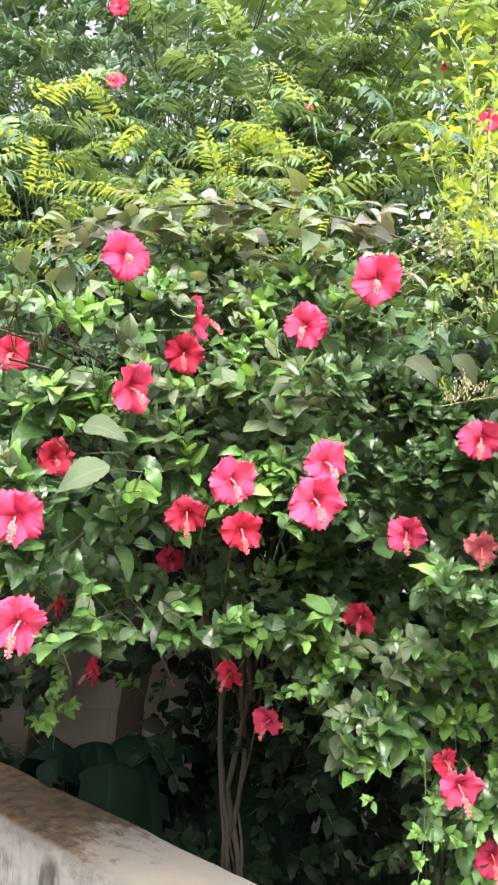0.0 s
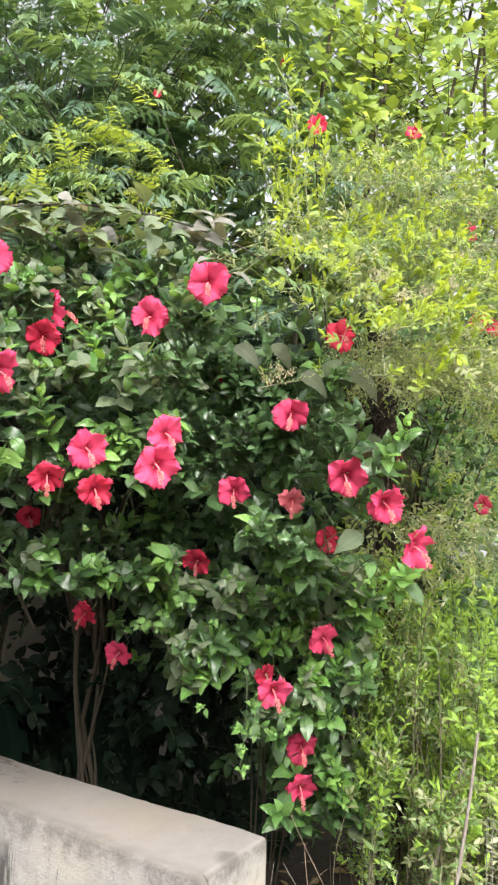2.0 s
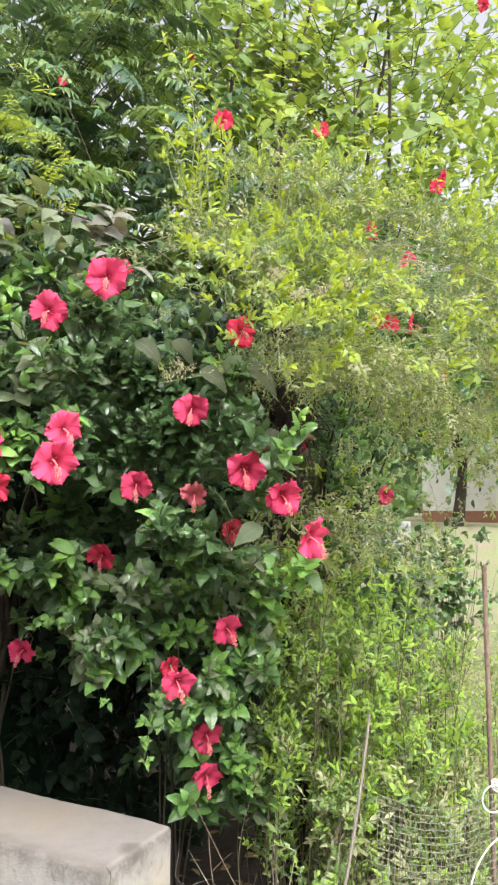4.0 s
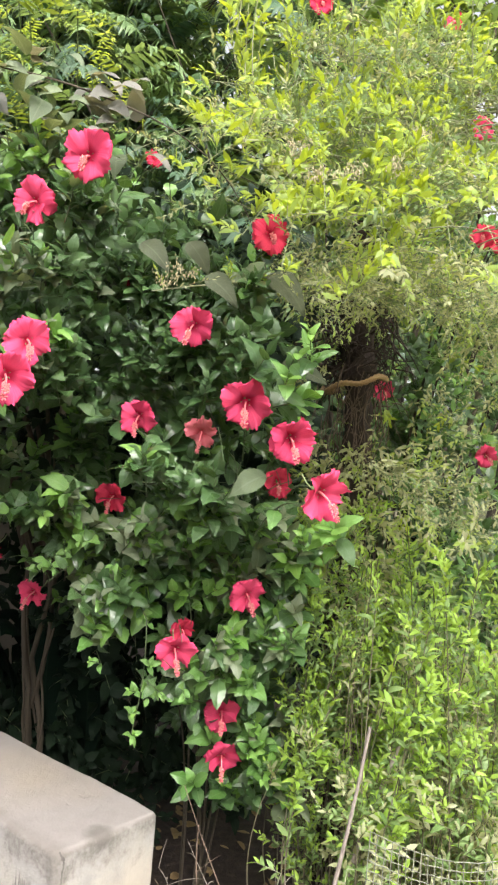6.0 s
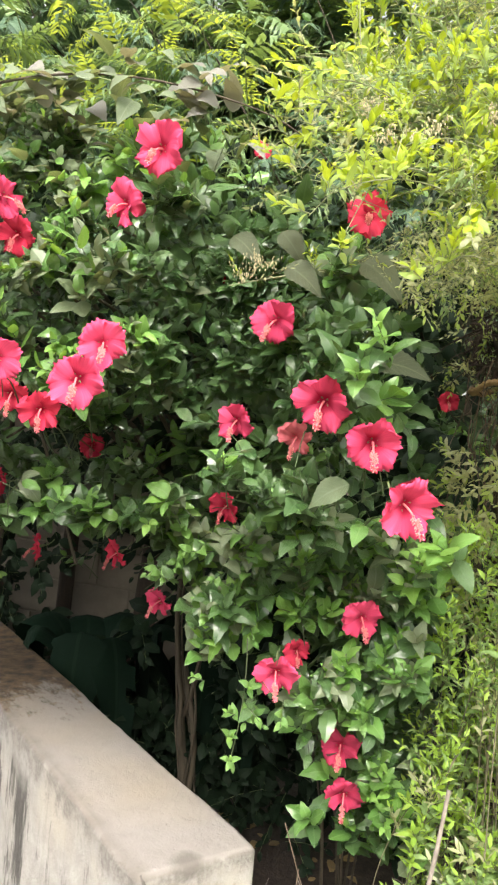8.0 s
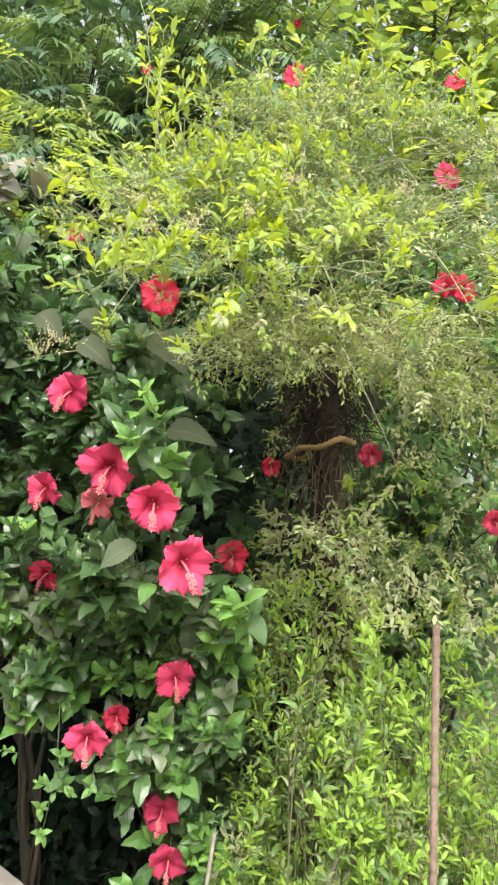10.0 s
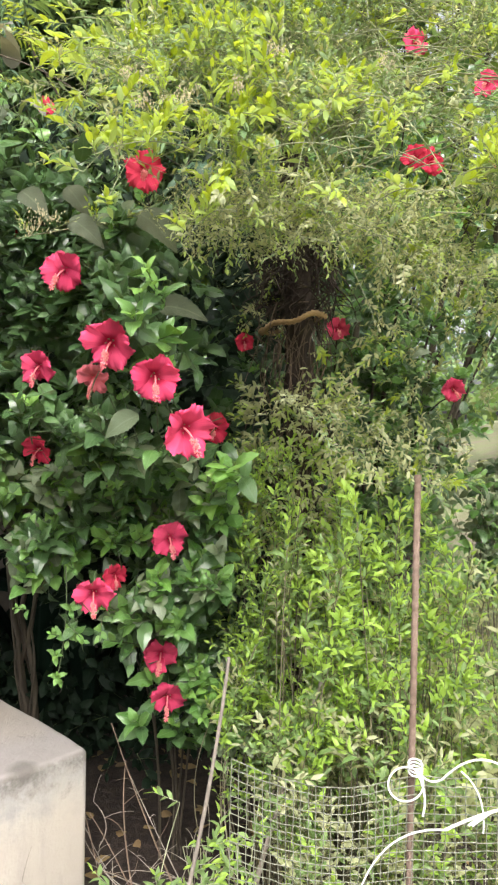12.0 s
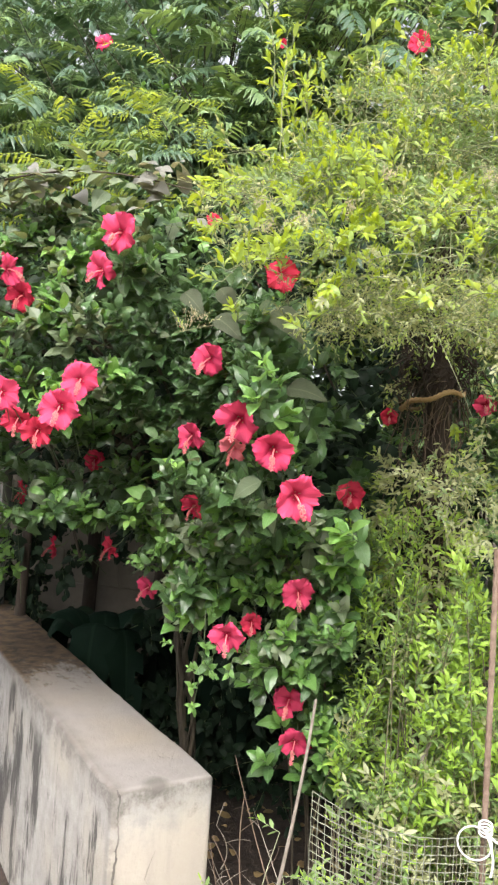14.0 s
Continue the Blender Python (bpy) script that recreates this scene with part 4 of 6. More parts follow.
def build_fine_tree():
    rng = np.random.default_rng(31)
    tree = new("fine_leaved_tree")
    off = np.array((0.96, 2.22, 0.0))
    tree.location = off
    trunk = Tubes()
    trunk.add(arc((0.98, 2.22, -0.05), (0.94, 2.24, 2.3), (0.02, 0, 0), 60) - off, 0.043, 0.038, 14, 0.20, rng)
    trunk.link("trunk", BARK_RED_SHADED, tree, "shaggy reddish-brown trunk")
    dry = Tubes()
    for k in range(200):
        a, z = rng.uniform(2.6, 6.8), rng.uniform(1.05, 1.86)
        r = 0.05 + 0.075 * rng.random() ** 2
        p = np.array((0.955 + r * math.cos(a), 2.23 + r * math.sin(a), z))
        q = p + np.array((rng.normal(0, 0.04), rng.normal(-0.02, 0.03), -rng.uniform(0.05, 0.24)))
        dry.add(arc(p, q, rng.normal(0, 0.02, 3), 7) - off, 0.0018, 0.0007, 4)
    dry.link("dead_twig", TWIG_DRY, tree, "dry hanging twigs and creepers", "stuff")
    # dense dark twigs added to fill in the hollow's shade round the upper trunk
    shaggy = Tubes()
    for k in range(520):
        a, z = rng.uniform(0, 6.28), rng.uniform(1.83, 2.10)
        r = 0.04 + 0.085 * rng.random()
        p = np.array((0.955 + r * math.cos(a), 2.26 + r * math.sin(a), z))
        q = p + np.array((rng.normal(0, 0.045), rng.normal(0, 0.04), rng.normal(-0.02, 0.06)))
        shaggy.add(arc(p, q, rng.normal(0, 0.015, 3), 5) - off, 0.0026, 0.001, 4)
    shaggy.link("hollow_shade_twig", BARK_RED_SHADED, tree, "tangle of dead twigs, massed and coloured dark to shade the hollow under the crown", "stuff")
    leaves, stems, beads = Leaves(FINE_LEAF), Tubes(), Tubes()
    top = np.array((0.95, 2.2, 2.15))

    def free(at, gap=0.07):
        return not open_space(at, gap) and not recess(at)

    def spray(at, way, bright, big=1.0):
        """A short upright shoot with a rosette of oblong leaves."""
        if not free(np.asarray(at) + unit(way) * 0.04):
            return
        if bright:
            shoot(rng, leaves, stems, at - off, way, rng.uniform(0.035, 0.07), int(rng.integers(7, 11)), rng.uniform(0.023, 0.035) * big, (1, 2, 2) if rng.random() < 0.8 else (1, 1, 2), 48, 0.04, True, 0.0010, 0.85)
        else:
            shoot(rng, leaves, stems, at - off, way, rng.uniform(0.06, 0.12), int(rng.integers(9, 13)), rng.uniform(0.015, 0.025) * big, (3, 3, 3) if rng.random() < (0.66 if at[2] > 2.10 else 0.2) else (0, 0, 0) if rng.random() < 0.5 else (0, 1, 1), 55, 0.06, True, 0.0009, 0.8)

    # arching boughs that end on the rim, each with a row of bright rosettes over its outer half
    ends = [(0.24, 2.25), (0.33, 2.20), (0.42, 2.13), (0.50, 2.06), (0.58, 2.01), (0.67, 1.97), (0.78, 1.90), (0.92, 1.95)]
    while len(ends) < 76:
        x, z = rng.uniform(0.22, 2.0), rng.uniform(1.86, 2.75)
        low = 1.86 + 0.36 * smooth01((0.62 - x) / 0.40)
        if z < low or (x - 1.15) ** 2 / 0.95 + (z - 2.15) ** 2 / 0.42 > 1.0 or z > 2.30 + 0.55 * smooth01((x - 0.25) / 0.5):
            continue
        if any(math.hypot(x - e[0], (z - e[1]) * 1.7) < 0.105 for e in ends):
            continue
        ends.append((x, z))
    for k, (x, z) in enumerate(ends):
        end = np.array((x, crown_face(x, z) + rng.uniform(-0.03, 0.08), z))
        start = top + np.array((rng.normal(0, 0.10), rng.normal(0, 0.06), rng.uniform(-0.05, 0.45)))
        path = arc(start, end, (0, 0, 0.12 + 0.06 * rng.random()), 30)
        stems.add(path - off, 0.0028, 0.0007, 5)
        along = unit(path[-1] - path[-4])
        # side boughs left and right of the tip, along the rim
        runs = [path[16:]]
        for sgn in (-1, 1):
            base = path[int(rng.integers(18, 26))]
            tip = base + np.array((sgn * rng.uniform(0.08, 0.19), -rng.uniform(0.05, 0.15), rng.uniform(-0.06, 0.05)))
            if tip[0] < 0.2:
                continue
            runs.append(arc(base, tip, (0, 0, 0.025), 12))
            stems.add(runs[-1] - off, 0.0017, 0.0006, 4)
        for r, run in enumerate(runs):
            n = 13 if r == 0 else 9
            for i in range(n):
                u = (i + rng.random()) / n
                at = run[min(len(run) - 1, int(u * len(run)))] + rng.normal(0, 0.006, 3)
                if z > 2.2 and layer_gap(at):
                    continue
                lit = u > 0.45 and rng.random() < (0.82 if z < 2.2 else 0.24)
                way = along * 0.5 + np.array((rng.normal(0, 0.35), rng.normal(-0.15, 0.3), rng.uniform(0.1, 0.8)))
                spray(at, way, lit)
    # dull fine leaves and bare twigs in the depth of the crown, open in places
    for k in range(3000):
        x, z = rng.uniform(0.42, 2.1), rng.uniform(1.78, 2.6)
        if (x - 1.2) ** 2 / 0.85 + (z - 2.1) ** 2 / 0.26 > 1.0 or z < 1.80 + 0.34 * smooth01((0.66 - x) / 0.3):
            continue
        y = crown_face(x, z) + rng.uniform(0.06, 0.42)
        if layer_gap((x, y, z)):
            continue
        spray(np.array((x, y, z)), np.array((rng.normal(0.1, 0.6), rng.normal(-0.3, 0.3), rng.normal(0.15, 0.4))), False)
    # the twiggy underside, drooping round the hollow and away to the open yard
    for k in range(2300):
        x, z = rng.uniform(0.80, 2.1), rng.uniform(1.36, 1.98)
        y = rng.uniform(1.62, 2.45)
        if z < 1.52 - 0.22 * smooth01((x - 0.95) / 0.15) + 0.42 * smooth01((x - 1.25) / 0.5) or (x < 0.90 and z < 1.80) or layer_gap((x, y, z * 0.6)):
            continue
        spray(np.array((x, y, z)), np.array((rng.normal(0.1, 0.5), rng.normal(-0.25, 0.4), rng.normal(-0.1, 0.5))), rng.random() < 0.05, 1.0)
    # fine dull leaves that hang before the upper trunk and close the hollow from above
    for k in range(900):
        x, y = rng.uniform(0.66, 1.45), rng.uniform(1.40, 2.0)
        z = 1.55 + (y + 0.1) * rng.uniform(0.205 if x < 1.12 else 0.16, 0.28)
        if z < 1.84 and x < 0.85:
            continue
        spray(np.array((x, y, z)), np.array((rng.normal(0.1, 0.6), rng.normal(-0.2, 0.4), rng.normal(-0.1, 0.5))), False, 0.72)
    # bright rosettes in short hanging rows along the lower rim
    for k in range(54):
        x = 0.70 + 1.5 * (k + rng.random()) / 54
        y = rng.uniform(1.24, 1.5) + 0.45 * max(0.0, x - 1.15)
        base = np.array((x, y, 1.55 + (y + 0.1) * rng.uniform(0.235, 0.34)))
        run = arc(base, base + np.array((rng.choice((-1, 1)) * rng.uniform(0.08, 0.18), -rng.uniform(0.02, 0.10), rng.uniform(-0.06, 0.01))), (0, 0, 0.02), 9)
        stems.add(run - off, 0.0014, 0.0006, 4)
        for i in range(6):
            spray(run[i + 3 if i < 5 else 8], np.array((rng.normal(0, 0.4), rng.normal(-0.2, 0.3), rng.uniform(0.1, 0.7))), True, 0.95)
    # tall upright shoots above the crown
    for k in range(30):
        p = np.array((rng.uniform(0.40, 1.8), rng.uniform(1.72, 2.15), rng.uniform(2.32, 2.6)))
        q = p + np.array((rng.normal(-0.02, 0.08), rng.normal(-0.05, 0.05), rng.uniform(0.18, 0.42)))
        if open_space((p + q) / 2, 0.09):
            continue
        path = arc(p, q, rng.normal(0, 0.02, 3), 12)
        stems.add(path - off, 0.0018, 0.0007, 4)
        for i in range(9):
            shoot(rng, leaves, stems, path[int((i + 1) / 9 * 11)] - off, (rng.normal(0, 0.5), rng.normal(0, 0.4), 0.8), 0.04, 5, rng.uniform(0.028, 0.042), (1, 2, 2), 52, 0.05, True, 0.0008, 0.85)
    for k in range(150):
        a, z = rng.uniform(3.3, 6.2), 1.10 + 0.52 * rng.random()
        p = np.array((0.955 + 0.12 * math.cos(a), 2.2 + 0.12 * math.sin(a), z))
        shoot(rng, leaves, stems, p - off, (math.cos(a), math.sin(a), rng.normal(-0.1, 0.5)), rng.uniform(0.05, 0.10), 8, rng.uniform(0.022, 0.034), (0, 0, 1), 60, 0.2, True, 0.0009, 0.8)
    # long thin pale twigs that cross the face of the crown
    for k in range(190):
        x, z = rng.uniform(0.45, 2.0), rng.uniform(1.85, 2.55)
        if (x - 1.2) ** 2 / 0.9 + (z - 2.15) ** 2 / 0.25 > 1.0 or (x < 0.8 and z < 2.05):
            continue
        p = np.array((x, crown_face(x, z) + rng.uniform(-0.02, 0.2), z))
        d = unit(np.array((rng.normal(0.8, 0.35), rng.normal(-0.1, 0.3), rng.normal(-0.45, 0.25)))) * rng.uniform(0.10, 0.28)
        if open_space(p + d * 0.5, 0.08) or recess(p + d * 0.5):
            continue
        stems.add(arc(p, p + d, rng.normal(0, 0.014, 3), 7) - off, 0.0010, 0.0004, 4)
    # long drooping side branches and the twig before the hibiscus
    for p, q, sag in (((1.3, 2.3, 2.3), (2.7, 2.7, 1.75), (0, 0, 0.15)), ((0.80, 1.55, 1.93), (0.37, 1.46, 1.865), (0, 0, 0.015)), ((1.2, 2.2, 2.5), (1.75, 1.9, 2.25), (0, 0, 0.08))):
        path = arc(p, q, sag, 18)
        stems.add(path - off, 0.0032, 0.001, 5)
        for i in range(54 if p[0] > 1 else 9):
            at = path[int(rng.uniform(0.2, 1.0) * 17)]
            spray(at, np.array((rng.normal(0, 0.5), rng.normal(-0.2, 0.5), rng.uniform(-0.2, 0.9))), rng.random() < 0.35, 0.9 if p[0] > 1 else 0.6)
    # pale dried flower heads among the tips
    for x, y, z in ((0.40, 1.46, 1.875), (0.43, 1.46, 1.90), (0.66, 1.26, 2.04), (0.72, 1.28, 2.06), (0.80, 1.33, 2.10), (0.62, 1.30, 2.10), (0.86, 1.40, 2.2), (1.1, 1.45, 2.2)):
        for j in range(5):
            way = unit(np.array((rng.normal(0, 0.6), rng.normal(-0.2, 0.3), 0.6 + rng.normal(0, 0.3))))
            tip = np.array((x, y, z)) + way * rng.uniform(0.02, 0.045)
            stems.add(arc((x, y, z), tip, (0, 0, 0.004), 4) - off, 0.0008, 0.0005, 3)
            for i in range(12):
                b = np.array((x, y, z)) + (tip - np.array((x, y, z))) * rng.uniform(0.3, 1.0) + rng.normal(0, 0.005, 3)
                beads.add([b - off - (0, 0, 0.0022), b - off, b - off + (0, 0, 0.0022)], 0.0007, 0.0007, 4)
                beads.v[-1][4:8] += (beads.v[-1][4:8] - (b - off)) * 1.0
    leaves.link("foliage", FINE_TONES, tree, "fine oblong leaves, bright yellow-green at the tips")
    stems.link("bough", TWIG_FINE, tree, kind="stuff")
    beads.link("flower_head", SEED_PALE, tree, "pale dried seed heads", "stuff")
    tagged(tree, "fine-leaved tree with shaggy trunk and bright yellow-green arching sprays", "tree")
    # the rope tied round the trunk
    rope = Tubes()
    loop = []
    for k in range(41):
        a = k / 40 * 2 * math.pi
        loop.append((0.947 + 0.094 * math.cos(a), 2.22 + 0.10 * math.sin(a), 1.80 + 0.026 * math.cos(a) + 0.006 * math.sin(5 * a)))
    for ph in (0.0, 2.1, 4.2):
        pts = []
        for k, p in enumerate(loop):
            t = k * 2.4 + ph
            pts.append((p[0] + 0.004 * math.cos(t) * math.cos(k / 40 * 6.283), p[1] + 0.004 * math.cos(t) * math.sin(k / 40 * 6.283), p[2] + 0.004 * math.sin(t)))
        rope.add(pts, 0.0065, 0.0065, 6)
    tagged(rope.link("rope", ROPE_BROWN), "twisted brown coir rope tied round the trunk", "rope")


build_fine_tree()

# ---- the leafy green bush below it ----
WEED_TONES = [WEED_MID, WEED_NEW, FINE_OLD]


def build_lower_bush():
    rng = np.random.default_rng(41)
    bush = new("leafy_bush")
    off = np.array((1.0, 1.95, 0.0))
    bush.location = off
    leaves, stems = Leaves(WEED_LEAF), Tubes()
    for k in range(200):
        x = 0.85 + 0.61 * rng.random() ** 1.1
        y = rng.uniform(1.72, 2.3)
        high = 1.44 - 0.18 * abs(x - 0.95) / 0.4 + rng.normal(0, 0.12) - 0.20 * smooth01((x - 1.2) / 0.3)
        foot = np.array((x * 0.85 + 0.16, y + 0.05, 0.0))
        tip = np.array((x + rng.normal(0, 0.06), y - 0.05, max(0.45, high * rng.uniform(0.5, 1.0))))
        path = arc(foot, tip, (rng.normal(0, 0.07), rng.normal(0, 0.06), 0), 20)
        stems.add(path - off, 0.0026, 0.0009, 5)
        bright = rng.random() < 0.75 and x < 1.38
        for i in range(26):
            u = rng.uniform(0.34, 1.0) ** 0.85
            at = path[int(u * 19)]
            way = np.array((rng.normal(0, 0.4), rng.normal(-0.35, 0.3), rng.uniform(0.3, 1.0)))
            patch = noise.noise(Vector((at[0] * 6, at[1] * 3, at[2] * 4.5)))
            if patch < -0.10 or (at[0] < 0.90 and at[2] < 0.70):
                continue
            if bright and patch > -0.02 and at[2] > 0.66:
                tones, size = ((0, 1, 1), rng.uniform(0.025, 0.038))
            else:
                tones, size = ((0, 0, 1) if rng.random() < 0.45 else (2, 2, 0), rng.uniform(0.020, 0.030))
            shoot(rng, leaves, stems, at - off, way, rng.uniform(0.05, 0.11), 8, size, tones, 56, 0.12, True, 0.001, 0.8)
        # the stem's own end, with leaves in pairs
        shoot(rng, leaves, stems, path[-3] - off, tip - path[-4] + np.array((0, 0, 0.02)), 0.14, 12, rng.uniform(0.030, 0.042), (0, 1, 1) if bright else (2, 0, 1), 60, 0.05, True, 0.0012, 0.6)
    for k in range(330):
        x, y, z = rng.uniform(0.78, 0.96), rng.uniform(1.88, 2.15), rng.uniform(0.42, 1.40)
        way = np.array((rng.normal(0, 0.35), rng.normal(-0.3, 0.3), rng.uniform(0.3, 1.0)))
        shoot(rng, leaves, stems, np.array((x, y, z)) - off, way, rng.uniform(0.06, 0.12), 9, rng.uniform(0.018, 0.030), (0, 1, 1) if rng.random() < 0.45 else (0, 0, 1), 58, 0.1, True, 0.0009, 0.8)
    for k in range(620):
        x, y, z = rng.uniform(0.84, 1.5), rng.uniform(1.45, 1.85), 0.08 + 0.72 * rng.random()
        if x < 0.92 - 0.05 * z or noise.noise(Vector((x * 7, y * 3, z * 6))) < -0.12:
            continue
        way = np.array((rng.normal(0, 0.5), rng.normal(-0.3, 0.3), rng.uniform(0.1, 0.9)))
        shoot(rng, leaves, stems, np.array((x, y, z)) - off, way, rng.uniform(0.06, 0.12), 8, rng.uniform(0.026, 0.040), (2, 2, 2) if rng.random() < 0.45 else (0, 0, 2) if rng.random() < 0.6 else (0, 1, 1), 58, 0.15, True, 0.001, 0.8)
    leaves.link("foliage", WEED_TONES, bush, "fresh green pointed leaves")
    stems.link("stem", STEM_BROWN, bush, kind="stuff")
    tagged(bush, "upright leafy green bush growing round the trunk", "bush")


build_lower_bush()


def build_weeds():
    """The scrub over the yard to the right, past counting."""
    rng = np.random.default_rng(43)
    leaves, stems = Leaves(WEED_LEAF), Tubes()
    for k in range(860):
        x, y = rng.uniform(1.15, 5.2), rng.uniform(1.75, 6.5)
        if x < 1.5 and y < 2.1 or rng.random() < 0.3 * smooth01((y - 4.5) / 2.0):
            continue
        g = ground_height(x, y)
        near = x < 1.75 and y < 3.2
        high = rng.uniform(0.45, 1.0) * (1.2 if near else 0.45)
        foot, tip = np.array((x, y, g)), np.array((x + rng.normal(0, 0.12), y + rng.normal(0, 0.12), g + high))
        path = arc(foot, tip, rng.normal(0, 0.03, 3), 8)
        stems.add(path, 0.0016, 0.0007, 3)
        tone = [(0, 0, 1), (2, 2, 0), (0, 1, 1), (2, 2, 2), (1, 1, 2)][int(rng.integers(0, 5))]
        for i in range(9):
            at = path[int(rng.uniform(0.2, 1.0) * 7)]
            way = np.array((rng.normal(0, 0.7), rng.normal(-0.2, 0.6), rng.uniform(-0.1, 0.8)))
            shoot(rng, leaves, stems, at, way, rng.uniform(0.06, 0.14), 5, rng.uniform(0.026, 0.045), tone, 58, 0.15, True, 0.001, 0.8)
    ob = leaves.link("weeds", WEED_TONES + [DRY_LEAF])
    tagged(ob, "mixed grey-green weeds and scrub on the yard", "weeds", kind="stuff")
    st = stems.link("weed_stems", STEM_PALE)
    tagged(st, "thin pale stalks of the weeds on the yard", "weeds", kind="stuff")


build_weeds()


def build_yard_shrub(x, y, seed):
    rng = np.random.default_rng(seed)
    shrub = new("yard_shrub")
    shrub.location = (x, y, 0)
    leaves, stems = Leaves(HIB_LEAF), Tubes()
    for k in range(34):
        tip = np.array((rng.normal(0, 0.17), rng.normal(0, 0.15), rng.uniform(1.0, 1.42)))
        path = arc((rng.normal(0, 0.04), rng.normal(0, 0.04), -0.02), tip, (rng.normal(0, 0.05), 0, 0.05), 10)
        stems.add(path, 0.0035, 0.001, 5)
        for i in range(5):
            way = np.array((rng.normal(0, 0.6), rng.normal(-0.4, 0.4), rng.uniform(-0.2, 0.7)))
            shoot(rng, leaves, stems, path[int(rng.integers(5, 10))], way, 0.12, 6, rng.uniform(0.05, 0.085), (0, 1, 1) if i % 2 else (0, 3, 3), 62, 0.25)
    leaves.link("foliage", HIB_TONES, shrub)
    stems.link("stem", STEM_BROWN, shrub)
    tagged(shrub, "low dark-leaved shrub standing in the yard scrub", "shrub", "shrubs in the yard")


build_yard_shrub(2.15, 3.9, 47)
build_yard_shrub(2.6, 4.5, 48)
build_yard_shrub(3.3, 5.2, 49)


def build_low_weed(x, y, seed, high):
    rng = np.random.default_rng(seed)
    weed = new("weed")
    weed.location = (x, y, 0)
    leaves, stems = Leaves(WEED_LEAF), Tubes()
    for k in range(3):
        tip = np.array((rng.normal(0, 0.06), rng.normal(0, 0.05), high * rng.uniform(0.7, 1.0)))
        path = arc((rng.normal(0, 0.01), rng.normal(0, 0.01), -0.02), tip, (rng.normal(0, 0.02), 0, 0), 10)
        stems.add(path, 0.0022, 0.0009, 4)
        for i in range(9):
            at = path[int(rng.integers(4, 10))]
            way = np.array((rng.normal(0, 0.7), rng.normal(-0.2, 0.5), rng.uniform(0.0, 0.8)))
            shoot(rng, leaves, stems, at, way, rng.uniform(0.04, 0.08), 6, rng.uniform(0.022, 0.033), (0, 0, 1), 58, 0.1, True, 0.0009, 0.8)
    leaves.link("foliage", WEED_TONES, weed)
    stems.link("stem", STEM_PALE, weed)
    tagged(weed, "small yellow-green weed growing by the netting", "weed", "weeds by the netting")


for wk in range(7):
    build_low_weed(0.64 + 0.042 * (wk % 5) + 0.01 * (wk % 3), 1.36 + 0.05 * (wk % 5), 300 + wk, 0.48 + 0.06 * (wk % 6))

# ---- the pinnate-leaved tree behind ----
PIN_TONES = [PIN_OLD, PIN_MID, PIN_NEW]


def frond(rng, leaves, stems, p, way, length, pairs, size, tone, droop=0.5):
    """A feathered leaf: a thin rachis with leaflets along both sides."""
    way = unit(way)
    p = np.asarray(p, dtype=float)
    sag = np.array((0, 0, -droop * length))
    side = unit(np.cross(way, (0, 0, 1.0)) + 0.02)
    t = np.linspace(0, 1, 4)[:, None]
    stems.add(p + way * length * t + sag * t * t, 0.0016, 0.0006, 3)
    for i in range(pairs):
        u = 0.18 + 0.8 * i / pairs
        at = p + way * length * u + sag * u * u
        tang = unit(way * length + 2 * u * sag)
        for sgn in (-1, 1):
            d = side * sgn * 0.85 + tang * (0.42 + 0.5 * u) + np.array((0, 0, -0.32)) + rng.normal(0, 0.09, 3)
            leaves.add(at, d, np.cross(side, tang) * (1 if np.cross(side, tang)[2] > 0 else -1) + rng.normal(0, 0.15, 3), size * (1 - 0.4 * u) * rng.uniform(0.85, 1.15), tone)


